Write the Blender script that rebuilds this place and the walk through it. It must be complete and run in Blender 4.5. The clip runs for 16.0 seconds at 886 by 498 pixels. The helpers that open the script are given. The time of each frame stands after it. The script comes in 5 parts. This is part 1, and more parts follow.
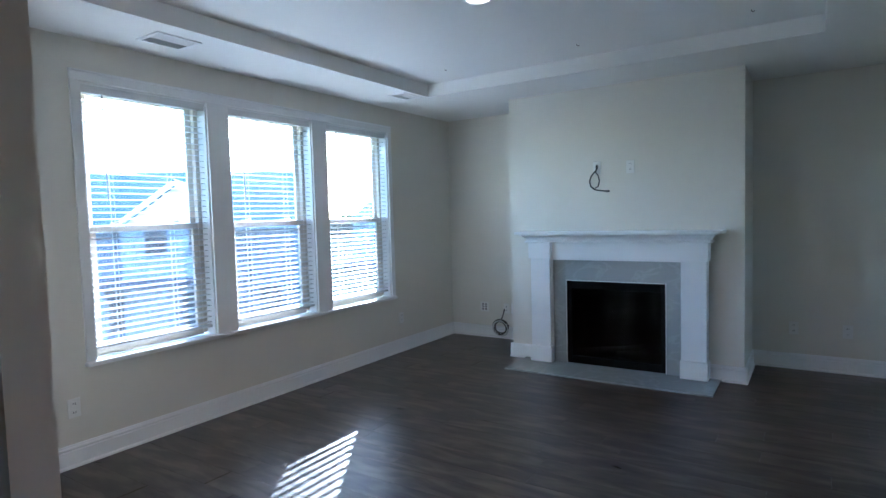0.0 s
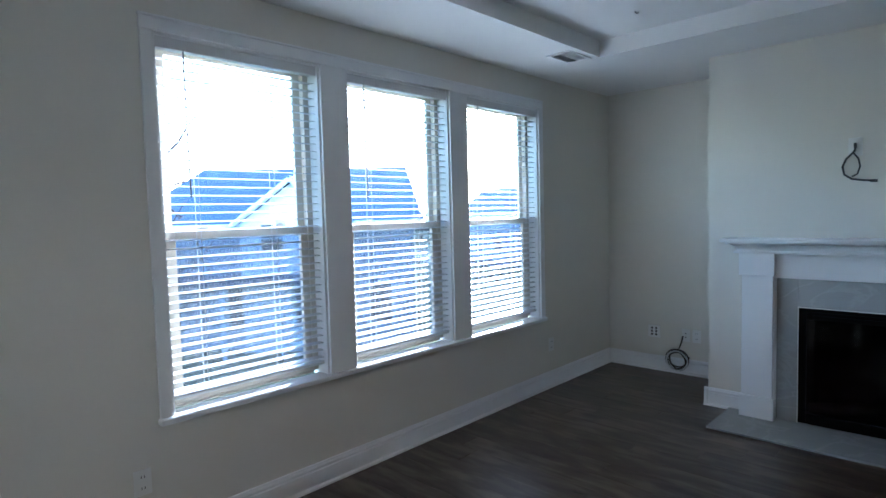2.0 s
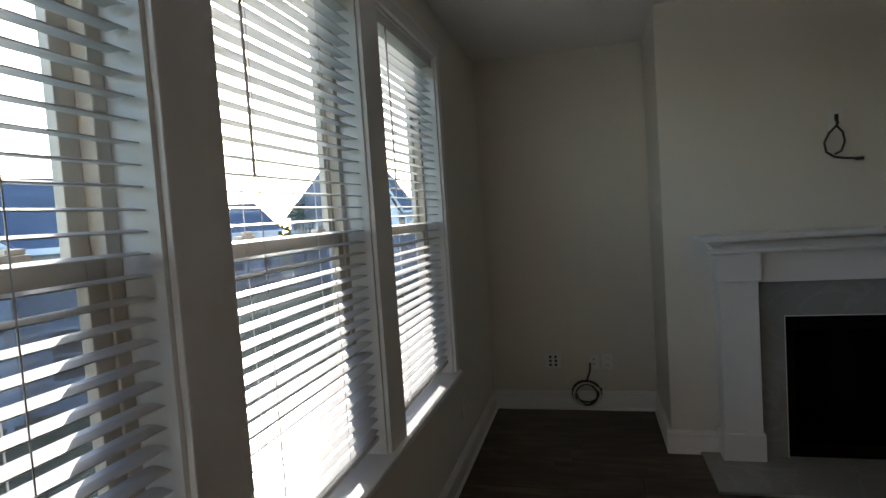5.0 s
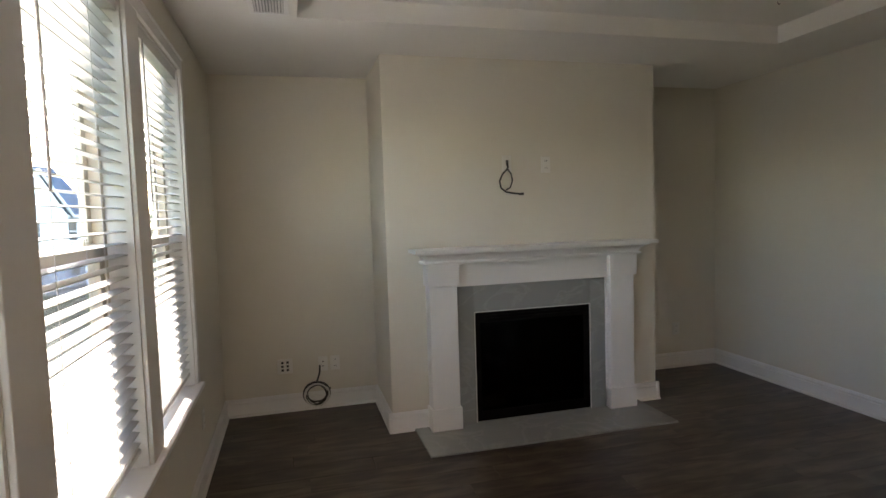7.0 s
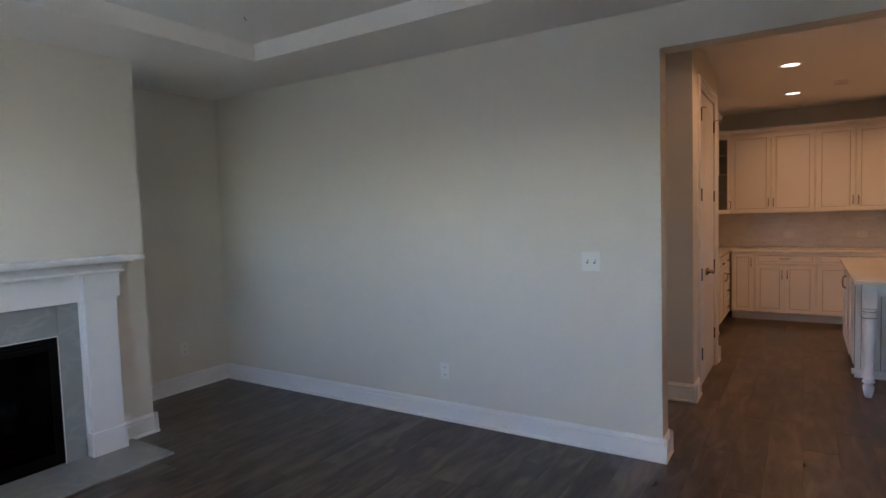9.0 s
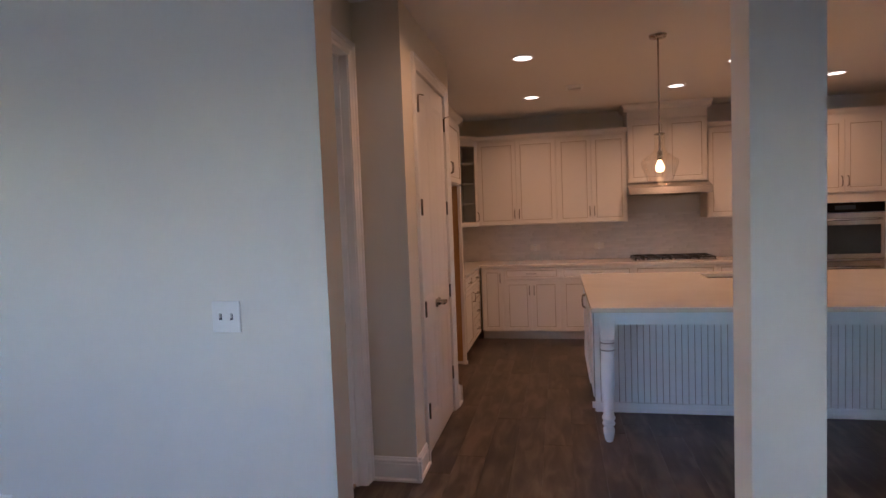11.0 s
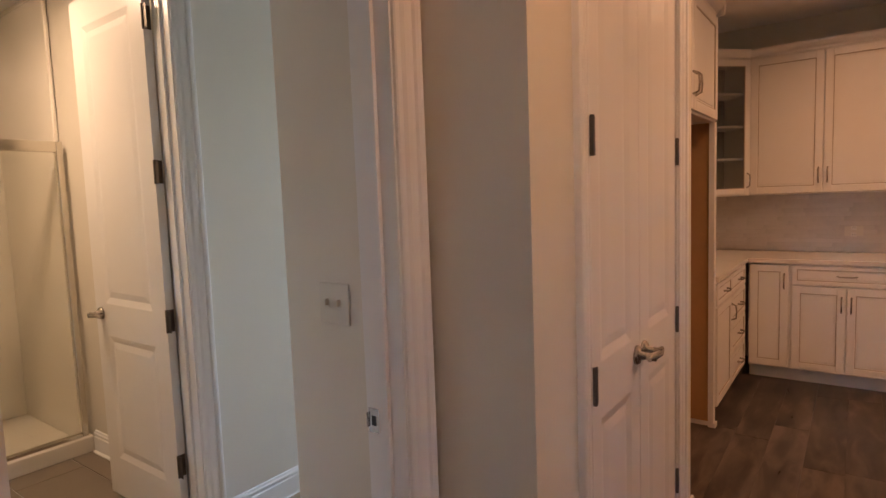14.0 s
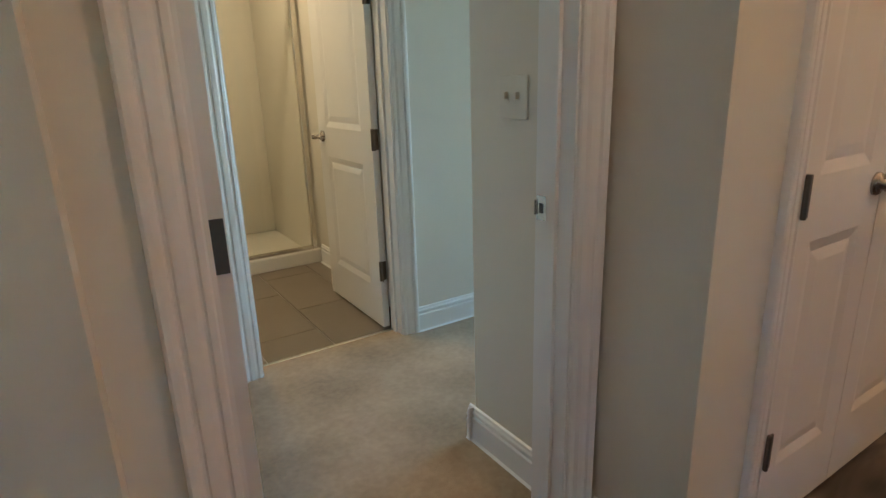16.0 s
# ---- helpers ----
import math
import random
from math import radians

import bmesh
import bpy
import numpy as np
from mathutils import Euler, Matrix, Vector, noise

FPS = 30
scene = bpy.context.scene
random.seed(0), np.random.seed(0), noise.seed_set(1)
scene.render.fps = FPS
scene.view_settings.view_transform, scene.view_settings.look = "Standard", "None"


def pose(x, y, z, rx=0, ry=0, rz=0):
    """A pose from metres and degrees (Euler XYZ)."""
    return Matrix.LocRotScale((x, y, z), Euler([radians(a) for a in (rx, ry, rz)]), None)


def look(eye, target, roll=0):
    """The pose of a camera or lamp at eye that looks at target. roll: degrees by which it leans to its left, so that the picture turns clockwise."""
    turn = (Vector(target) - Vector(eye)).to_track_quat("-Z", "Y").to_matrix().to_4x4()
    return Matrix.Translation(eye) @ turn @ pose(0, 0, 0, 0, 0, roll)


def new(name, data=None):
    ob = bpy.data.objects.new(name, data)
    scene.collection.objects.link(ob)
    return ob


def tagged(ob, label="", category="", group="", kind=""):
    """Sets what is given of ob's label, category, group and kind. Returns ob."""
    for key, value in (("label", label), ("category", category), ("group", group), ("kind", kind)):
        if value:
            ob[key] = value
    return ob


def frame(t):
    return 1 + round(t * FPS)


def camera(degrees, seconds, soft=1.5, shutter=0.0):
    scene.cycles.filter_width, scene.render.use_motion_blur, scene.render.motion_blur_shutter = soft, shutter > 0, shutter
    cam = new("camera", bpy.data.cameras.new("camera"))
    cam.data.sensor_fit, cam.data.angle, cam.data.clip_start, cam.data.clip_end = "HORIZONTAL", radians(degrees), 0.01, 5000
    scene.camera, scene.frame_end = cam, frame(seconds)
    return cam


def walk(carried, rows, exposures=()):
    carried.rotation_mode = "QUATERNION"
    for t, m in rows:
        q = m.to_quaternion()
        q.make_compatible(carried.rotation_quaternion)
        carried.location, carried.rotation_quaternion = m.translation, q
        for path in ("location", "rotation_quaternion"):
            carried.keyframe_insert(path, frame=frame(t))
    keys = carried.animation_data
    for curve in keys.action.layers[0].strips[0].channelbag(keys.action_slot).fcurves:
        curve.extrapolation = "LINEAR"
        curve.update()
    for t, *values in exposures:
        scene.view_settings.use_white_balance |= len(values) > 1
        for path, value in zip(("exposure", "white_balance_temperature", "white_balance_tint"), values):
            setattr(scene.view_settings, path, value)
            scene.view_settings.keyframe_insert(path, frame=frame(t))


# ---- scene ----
cam = camera(75.6, 16.0)
EXPOSURES = [(0, 4.48, 4650, 8), (1.5, 4.22, 4650, 8), (3, 3.35, 4950, 8), (5.5, 2.45, 6500, 13), (6.3, 3.15, 6900, 14), (7, 3.85, 6900, 16), (8, 4.15, 6600, 12), (9, 4.35, 5600, 15), (10, 4.4, 5100, 16), (12.5, 4.75, 5300, 25), (13, 4.85, 5750, 22), (14, 4.85, 5800, 20), (15, 4.62, 5500, 13), (16, 4.85, 5050, -4)]
PATH = [
    (0, (3.807, -6.023, 1.478), (2.716, -4.351, 1.361), -1.6),
    (0.5, (3.604, -5.926, 1.477), (2.431, -4.311, 1.343), -1.8),
    (1, (3.344, -5.729, 1.445), (2.1, -4.169, 1.307), -1.8),
    (1.5, (3.049, -5.493, 1.481), (1.741, -3.985, 1.35), -1.6),
    (2, (2.702, -5.25, 1.521), (1.329, -3.801, 1.399), -1.5),
    (2.5, (2.357, -5.009, 1.524), (0.957, -3.584, 1.42), -1.5),
    (3, (1.948, -4.884, 1.533), (0.566, -3.443, 1.43), -1.7),
    (3.2, (1.803, -4.848, 1.545), (0.446, -3.383, 1.433), -2.0),
    (5.3, (0.703, -4.26, 1.503), (0.384, -2.29, 1.371), -4.0),
    (5.5, (0.672, -4.267, 1.518), (0.466, -2.283, 1.375), -4.0),
    (6, (0.606, -4.483, 1.533), (0.654, -2.489, 1.388), -3.5),
    (6.5, (0.558, -4.593, 1.554), (0.85, -2.621, 1.403), -2.6),
    (7, (0.561, -4.643, 1.551), (1.07, -2.713, 1.42), -1.8),
    (7.5, (0.613, -4.668, 1.549), (1.448, -2.856, 1.422), -1.2),
    (8, (0.707, -4.655, 1.535), (1.901, -3.055, 1.41), -1.2),
    (8.5, (0.853, -4.655, 1.522), (2.326, -3.308, 1.409), -1.5),
    (9, (1.046, -4.678, 1.502), (2.732, -3.609, 1.38), -1.8),
    (9.5, (1.364, -4.756, 1.511), (3.176, -3.918, 1.392), -2.2),
    (10, (1.745, -4.732, 1.537), (3.645, -4.124, 1.4), -2.4),
    (10.2, (1.908, -4.748, 1.539), (3.831, -4.213, 1.406), -2.7),
    (12.3, (3.546, -4.842, 1.508), (5.51, -4.485, 1.397), -2.0),
    (12.5, (3.687, -4.843, 1.504), (5.634, -4.401, 1.384), -1.9),
    (13, (4.029, -4.84, 1.481), (5.893, -4.126, 1.344), -2.0),
    (13.5, (4.338, -4.713, 1.468), (6.095, -3.769, 1.323), -2.2),
    (14, (4.618, -4.521, 1.45), (6.228, -3.348, 1.272), -2.1),
    (14.5, (4.814, -4.371, 1.442), (6.244, -2.993, 1.207), -1.9),
    (15, (4.836, -4.362, 1.301), (6.106, -2.852, 0.977), -1.8),
    (15.5, (4.757, -4.508, 1.216), (5.891, -2.924, 0.763), -1.6),
    (16, (4.672, -4.581, 1.22), (5.708, -2.965, 0.656), -1.8),
]
walk(cam, [(t, look(eye, target, roll)) for t, eye, target, roll in PATH], EXPOSURES)

SKY, SUN, LIVING_W, KITCHEN_W, BATH_W = 0.15, 2.0, 0.2, 0.32, 0.75

# ---- light ----
world = bpy.data.worlds.new("sky")
scene.world = world
world.use_nodes = True
wn = world.node_tree
sky = wn.nodes.new("ShaderNodeTexSky")
sky.sky_type, sky.sun_disc = "NISHITA", False
sky.sun_elevation, sky.sun_rotation = radians(20), radians(325)
wn.nodes["Background"].inputs["Strength"].default_value = SKY
wn.links.new(sky.outputs[0], wn.nodes["Background"].inputs["Color"])

sun = new("sun", bpy.data.lights.new("sun", "SUN"))
sun.data.energy, sun.data.angle, sun.data.color = SUN, radians(0.5), (1.0, 0.93, 0.82)
sun.matrix_world = look((-5.75, 8.1, 3.5), (0, 0, 0))


# Added area lamp stands in for sky light at the unseen bedroom opening.
BEDROOM_SKY = 0.8
day = new("bedroom_daylight", bpy.data.lights.new("bedroom_daylight", "AREA"))
day.data.shape, day.data.size, day.data.size_y, day.data.energy, day.data.color = "RECTANGLE", 0.74, 1.65, BEDROOM_SKY, (0.86, 0.95, 1.0)
day.matrix_world = look((9.1, -2.66, 1.35), (5.0, -2.66, 1.2))


# ---- materials ----
def mat(name, color, rough=0.5, metal=0.0, vary=0.06, scale=6.0, bump=0.0, bump_scale=200.0, spec=0.5, coat=0.0, random_tone=0.0):
    """A painted or plain surface with tone drift at two scales and a fine relief."""
    m = bpy.data.materials.new(name)
    m.use_nodes = True
    n, l = m.node_tree.nodes, m.node_tree.links
    b = n["Principled BSDF"]
    b.inputs["Roughness"].default_value, b.inputs["Metallic"].default_value = rough, metal
    b.inputs["Specular IOR Level"].default_value, b.inputs["Coat Weight"].default_value = spec, coat
    geo = n.new("ShaderNodeTexCoord")
    big, small = n.new("ShaderNodeTexNoise"), n.new("ShaderNodeTexNoise")
    big.inputs["Scale"].default_value, big.inputs["Detail"].default_value = scale * 0.2, 3
    small.inputs["Scale"].default_value, small.inputs["Detail"].default_value = scale * 4, 4
    for t in (big, small):
        l.new(geo.outputs["Object"], t.inputs["Vector"])
    add = n.new("ShaderNodeMath")
    add.operation = "MULTIPLY_ADD"
    l.new(small.outputs[0], add.inputs[0])
    add.inputs[1].default_value = 0.35
    l.new(big.outputs[0], add.inputs[2])
    ramp = n.new("ShaderNodeMapRange")
    ramp.inputs["From Min"].default_value, ramp.inputs["From Max"].default_value = 0.4, 0.95
    ramp.inputs["To Min"].default_value, ramp.inputs["To Max"].default_value = 1 - vary, 1 + vary
    l.new(add.outputs[0], ramp.inputs["Value"])
    hsv = n.new("ShaderNodeHueSaturation")
    hsv.inputs["Color"].default_value = (*color, 1)
    value = ramp.outputs[0]
    if random_tone:
        info, r2, mul = n.new("ShaderNodeObjectInfo"), n.new("ShaderNodeMapRange"), n.new("ShaderNodeMath")
        r2.inputs["To Min"].default_value, r2.inputs["To Max"].default_value = 1 - random_tone, 1 + random_tone
        mul.operation = "MULTIPLY"
        l.new(info.outputs["Random"], r2.inputs["Value"])
        l.new(r2.outputs[0], mul.inputs[0])
        l.new(value, mul.inputs[1])
        value = mul.outputs[0]
    l.new(value, hsv.inputs["Value"])
    l.new(hsv.outputs[0], b.inputs["Base Color"])
    if bump:
        fine, bp = n.new("ShaderNodeTexNoise"), n.new("ShaderNodeBump")
        fine.inputs["Scale"].default_value, fine.inputs["Detail"].default_value = bump_scale, 2
        bp.inputs["Strength"].default_value, bp.inputs["Distance"].default_value = bump, 0.002
        l.new(geo.outputs["Object"], fine.inputs["Vector"])
        l.new(fine.outputs[0], bp.inputs["Height"])
        l.new(bp.outputs[0], b.inputs["Normal"])
    return m


def emitter(name, color, strength):
    m = bpy.data.materials.new(name)
    m.use_nodes = True
    b = m.node_tree.nodes["Principled BSDF"]
    b.inputs["Base Color"].default_value = (0.9, 0.88, 0.85, 1)
    b.inputs["Emission Color"].default_value, b.inputs["Emission Strength"].default_value = (*color, 1), strength
    return m


def pane(name, tint=(1, 1, 1), gloss=0.12, rough=0.0):
    """Thin clear glass."""
    m = bpy.data.materials.new(name)
    m.use_nodes = True
    n, l = m.node_tree.nodes, m.node_tree.links
    n.remove(n["Principled BSDF"])
    mix, tr, gl, fr = n.new("ShaderNodeMixShader"), n.new("ShaderNodeBsdfTransparent"), n.new("ShaderNodeBsdfGlossy"), n.new("ShaderNodeLayerWeight")
    fr.inputs["Blend"].default_value = 0.3
    amt = n.new("ShaderNodeMath")
    amt.operation = "MULTIPLY_ADD"
    amt.inputs[1].default_value, amt.inputs[2].default_value = gloss, gloss * 0.2
    l.new(fr.outputs["Facing"], amt.inputs[0])
    tr.inputs["Color"].default_value = (*tint, 1)
    gl.inputs["Roughness"].default_value = rough
    l.new(amt.outputs[0], mix.inputs[0])
    l.new(tr.outputs[0], mix.inputs[1])
    l.new(gl.outputs[0], mix.inputs[2])
    l.new(mix.outputs[0], n["Material Output"].inputs["Surface"])
    return m


def wood_floor():
    """Dark grey-brown plank with long grain, knots and a tone of its own per board."""
    m = mat("plank_wood", (0.1, 0.08, 0.068), rough=0.34, spec=0.4)
    n, l = m.node_tree.nodes, m.node_tree.links
    b = n["Principled BSDF"]
    geo, info = n.new("ShaderNodeNewGeometry"), n.new("ShaderNodeObjectInfo")
    shift = n.new("ShaderNodeVectorMath")
    shift.operation = "MULTIPLY_ADD"
    comb = n.new("ShaderNodeCombineXYZ")
    l.new(info.outputs["Random"], comb.inputs[0])
    l.new(info.outputs["Random"], comb.inputs[1])
    shift.inputs[1].default_value = (37, 53, 0)
    l.new(comb.outputs[0], shift.inputs[0])
    l.new(geo.outputs["Position"], shift.inputs[2])
    mp = n.new("ShaderNodeMapping")
    mp.inputs["Scale"].default_value = (1.5, 6.5, 1)
    l.new(shift.outputs[0], mp.inputs["Vector"])
    g1, g2, g3 = n.new("ShaderNodeTexNoise"), n.new("ShaderNodeTexNoise"), n.new("ShaderNodeTexNoise")
    g1.inputs["Scale"].default_value, g1.inputs["Detail"].default_value, g1.inputs["Roughness"].default_value, g1.inputs["Distortion"].default_value = 1.9, 3, 0.5, 0.7
    g2.inputs["Scale"].default_value, g2.inputs["Detail"].default_value = 11, 4
    g3.inputs["Scale"].default_value, g3.inputs["Detail"].default_value = 3.2, 2
    l.new(mp.outputs[0], g1.inputs["Vector"])
    l.new(mp.outputs[0], g2.inputs["Vector"])
    l.new(shift.outputs[0], g3.inputs["Vector"])
    # knots: a few dark drawn-out eyes
    mk = n.new("ShaderNodeMapping")
    mk.inputs["Scale"].default_value = (2.6, 7.0, 1)
    l.new(shift.outputs[0], mk.inputs["Vector"])
    kn = n.new("ShaderNodeTexVoronoi")
    kn.inputs["Scale"].default_value = 1.0
    l.new(mk.outputs[0], kn.inputs["Vector"])
    kr = n.new("ShaderNodeMapRange")
    kr.inputs["From Min"].default_value, kr.inputs["From Max"].default_value = 0.03, 0.2
    kr.inputs["To Min"].default_value, kr.inputs["To Max"].default_value = -0.16, 0.0
    l.new(kn.outputs["Distance"], kr.inputs["Value"])
    mixf, wide, knot = n.new("ShaderNodeMath"), n.new("ShaderNodeMath"), n.new("ShaderNodeMath")
    for node, k in ((mixf, 0.08), (wide, 0.34)):
        node.operation = "MULTIPLY_ADD"
        node.inputs[1].default_value = k
    knot.operation = "ADD"
    l.new(g2.outputs[0], mixf.inputs[0])
    l.new(g1.outputs[0], mixf.inputs[2])
    l.new(g3.outputs[0], wide.inputs[0])
    l.new(mixf.outputs[0], wide.inputs[2])
    l.new(wide.outputs[0], knot.inputs[0])
    l.new(kr.outputs[0], knot.inputs[1])
    rr = n.new("ShaderNodeMath")
    rr.operation = "MULTIPLY_ADD"
    rr.inputs[1].default_value = 0.12
    l.new(info.outputs["Random"], rr.inputs[0])
    l.new(knot.outputs[0], rr.inputs[2])
    cr = n.new("ShaderNodeValToRGB")
    e = cr.color_ramp.elements
    e[0].position, e[0].color = 0.52, (0.017, 0.0125, 0.0105, 1)
    e[1].position, e[1].color = 0.98, (0.13, 0.103, 0.082, 1)
    k = cr.color_ramp.elements.new(0.74)
    k.color = (0.056, 0.043, 0.0345, 1)
    l.new(rr.outputs[0], cr.inputs[0])
    l.new(cr.outputs[0], b.inputs["Base Color"])
    ro = n.new("ShaderNodeMapRange")
    ro.inputs["To Min"].default_value, ro.inputs["To Max"].default_value = 0.22, 0.4
    l.new(mixf.outputs[0], ro.inputs["Value"])
    l.new(ro.outputs[0], b.inputs["Roughness"])
    bp = n.new("ShaderNodeBump")
    bp.inputs["Strength"].default_value, bp.inputs["Distance"].default_value = 0.12, 0.001
    l.new(g2.outputs[0], bp.inputs["Height"])
    l.new(bp.outputs[0], b.inputs["Normal"])
    return m


def veined(name, base, vein, scale=3.0, rough=0.18, width=0.08):
    """Polished stone with wandering veins."""
    m = mat(name, base, rough=rough)
    n, l = m.node_tree.nodes, m.node_tree.links
    b = n["Principled BSDF"]
    geo = n.new("ShaderNodeNewGeometry")
    mp = n.new("ShaderNodeMapping")
    mp.inputs["Rotation"].default_value = (0.3, 0.5, 0.7)
    mp.inputs["Scale"].default_value = (1, 1, 2.2)
    l.new(geo.outputs["Position"], mp.inputs["Vector"])
    a, c = n.new("ShaderNodeTexNoise"), n.new("ShaderNodeTexNoise")
    a.inputs["Scale"].default_value, a.inputs["Detail"].default_value, a.inputs["Distortion"].default_value = scale, 8, 1.8
    c.inputs["Scale"].default_value, c.inputs["Detail"].default_value = scale * 0.6, 3
    for t in (a, c):
        l.new(mp.outputs[0], t.inputs["Vector"])
    dist = n.new("ShaderNodeMath")
    dist.operation = "SUBTRACT"
    dist.inputs[1].default_value = 0.5
    l.new(a.outputs[0], dist.inputs[0])
    ab = n.new("ShaderNodeMath")
    ab.operation = "ABSOLUTE"
    l.new(dist.outputs[0], ab.inputs[0])
    mr = n.new("ShaderNodeMapRange")
    mr.inputs["From Max"].default_value, mr.inputs["To Min"].default_value, mr.inputs["To Max"].default_value = width, 1.0, 0.0
    l.new(ab.outputs[0], mr.inputs["Value"])
    mu = n.new("ShaderNodeMath")
    mu.operation = "MULTIPLY"
    l.new(mr.outputs[0], mu.inputs[0])
    l.new(c.outputs[0], mu.inputs[1])
    mix = n.new("ShaderNodeMix")
    mix.data_type = "RGBA"
    mix.inputs[6].default_value, mix.inputs[7].default_value = (*base, 1), (*vein, 1)
    l.new(mu.outputs[0], mix.inputs[0])
    l.new(mix.outputs[2], b.inputs["Base Color"])
    return m


WALL = mat("wall_paint", (0.7, 0.67, 0.59), rough=0.6, vary=0.025, scale=2, bump=0.12, bump_scale=260, spec=0.3)
CEIL = mat("ceiling_paint", (0.8, 0.79, 0.76), rough=0.8, vary=0.02, scale=2, bump=0.15, bump_scale=180, spec=0.2)
TRIM = mat("trim_paint", (0.8, 0.8, 0.79), rough=0.3, vary=0.02, scale=3, bump=0.03, bump_scale=90)
DOOR = mat("door_paint", (0.78, 0.77, 0.75), rough=0.32, vary=0.02, scale=3, bump=0.04, bump_scale=120)
CAB = mat("cabinet_paint", (0.74, 0.71, 0.66), rough=0.38, vary=0.03, scale=5)
ISLE = mat("island_paint", (0.74, 0.8, 0.86), rough=0.35, vary=0.03, scale=5)
GLAZE = mat("cabinet_glaze", (0.42, 0.35, 0.27), rough=0.5, vary=0.15, scale=20)
# Dark colour that paints in the shade of the island's grooves and recesses.
GROOVE_SHADE = mat("groove_shadow_paint", (0.25, 0.26, 0.28), rough=0.6, vary=0.1, scale=20)
FLOOR = wood_floor()
SUB = mat("subfloor", (0.03, 0.025, 0.02), rough=0.9)
MARBLE = veined("marble", (0.3, 0.315, 0.31), (0.38, 0.395, 0.388), 1.6, 0.16, 0.035)
QUARTZ = veined("quartz_counter", (0.7, 0.665, 0.61), (0.665, 0.63, 0.575), 1.2, 0.1)
TILE = mat("backsplash_stone", (0.6, 0.57, 0.54), rough=0.22, vary=0.12, scale=12, random_tone=0.05)
GROUT = mat("grout", (0.55, 0.52, 0.48), rough=0.9)
BLACK = mat("black_steel", (0.003, 0.003, 0.0032), rough=0.7, spec=0.08, vary=0.2)
SOOT = mat("fire_brick", (0.02, 0.019, 0.018), rough=0.9, vary=0.3, bump=0.3, bump_scale=60)
LOG = mat("ceramic_log", (0.1, 0.075, 0.05), rough=0.9, vary=0.4, scale=14, bump=0.8, bump_scale=40)
STEEL = mat("brushed_steel", (0.46, 0.44, 0.42), rough=0.26, metal=1.0, vary=0.08, scale=20)
NICKEL = mat("satin_nickel", (0.4, 0.365, 0.325), rough=0.25, metal=1.0, vary=0.06, scale=20)
HINGE = mat("hinge_metal", (0.15, 0.138, 0.13), rough=0.35, metal=1.0, vary=0.1, scale=20)
DARKN = mat("dark_bronze", (0.12, 0.1, 0.085), rough=0.4, metal=0.8, vary=0.1, scale=20)
CHROME = mat("polished_aluminium", (0.7, 0.67, 0.6), rough=0.2, metal=1.0, vary=0.05, scale=20)
IRON = mat("cast_iron", (0.015, 0.015, 0.015), rough=0.5, vary=0.2, bump=0.2)
PLATE = mat("plate_plastic", (0.76, 0.75, 0.71), rough=0.35, vary=0.01)
FAUCET = mat("faucet_nickel", (0.27, 0.25, 0.23), rough=0.3, metal=1.0, vary=0.06, scale=20)
IVORY = mat("ivory_plastic", (0.665, 0.635, 0.56), rough=0.4, vary=0.01)
SLOT = mat("dark_slot", (0.03, 0.03, 0.03), rough=0.6)
CABLE = mat("black_cable", (0.02, 0.02, 0.02), rough=0.45)
CORD = mat("pale_cable", (0.6, 0.6, 0.58), rough=0.4)
CABLEW = mat("grey_cable", (0.4, 0.4, 0.4), rough=0.45)
SLAT = mat("blind_slat", (0.72, 0.72, 0.71), rough=0.4, vary=0.02)
VINYL = mat("window_vinyl", (0.62, 0.56, 0.46), rough=0.4, vary=0.04)
GLASS = pane("window_glass", (0.97, 0.98, 0.98))
CLEAR = pane("lamp_glass", (1.0, 0.97, 0.92), 0.34)
SHGLASS = pane("shower_glass", (0.98, 0.98, 0.95), 0.15)
CABGLASS = pane("cabinet_glass", (0.75, 0.78, 0.78), 0.4)
SMOKE = pane("fireplace_glass", (0.35, 0.35, 0.35), 0.03)
SCREEN = pane("insect_screen", (0.4, 0.44, 0.5), rough=0.6)
sn, sl_ = SCREEN.node_tree.nodes, SCREEN.node_tree.links
# A thin translucent mix puts the veil of lens glare into the screen.
haze, smix = sn.new("ShaderNodeBsdfTranslucent"), sn.new("ShaderNodeMixShader")
haze.inputs["Color"].default_value = (0.5, 0.5, 0.52, 1)
smix.inputs[0].default_value = 0.016
sl_.new(sn["Material Output"].inputs["Surface"].links[0].from_socket, smix.inputs[1])
sl_.new(haze.outputs[0], smix.inputs[2])
sl_.new(smix.outputs[0], sn["Material Output"].inputs["Surface"])
CARPET = mat("carpet", (0.39, 0.305, 0.212), rough=1.0, vary=0.34, scale=11, bump=1.0, bump_scale=320, spec=0.1)
BTILE = mat("bath_tile", (0.2, 0.165, 0.13), rough=0.4, vary=0.1, scale=8, random_tone=0.06)
FIBER = mat("shower_acrylic", (0.78, 0.75, 0.68), rough=0.18, vary=0.02)
RAW = mat("raw_panel", (0.42, 0.24, 0.09), rough=0.6, vary=0.12, scale=6)
GREYWALL = mat("cabinet_inside", (0.3, 0.3, 0.28), rough=0.6)
WARM = emitter("warm_lens", (1.0, 0.78, 0.55), 0.16)
BULB = emitter("filament_bulb", (1.0, 0.5, 0.18), 0.4)
GRASS = mat("grass", (0.085, 0.095, 0.035), rough=1.0, vary=0.35, scale=3, bump=1.0, bump_scale=30, spec=0.1)
ROAD = mat("asphalt", (0.1, 0.1, 0.1), rough=0.9, vary=0.15, scale=2)
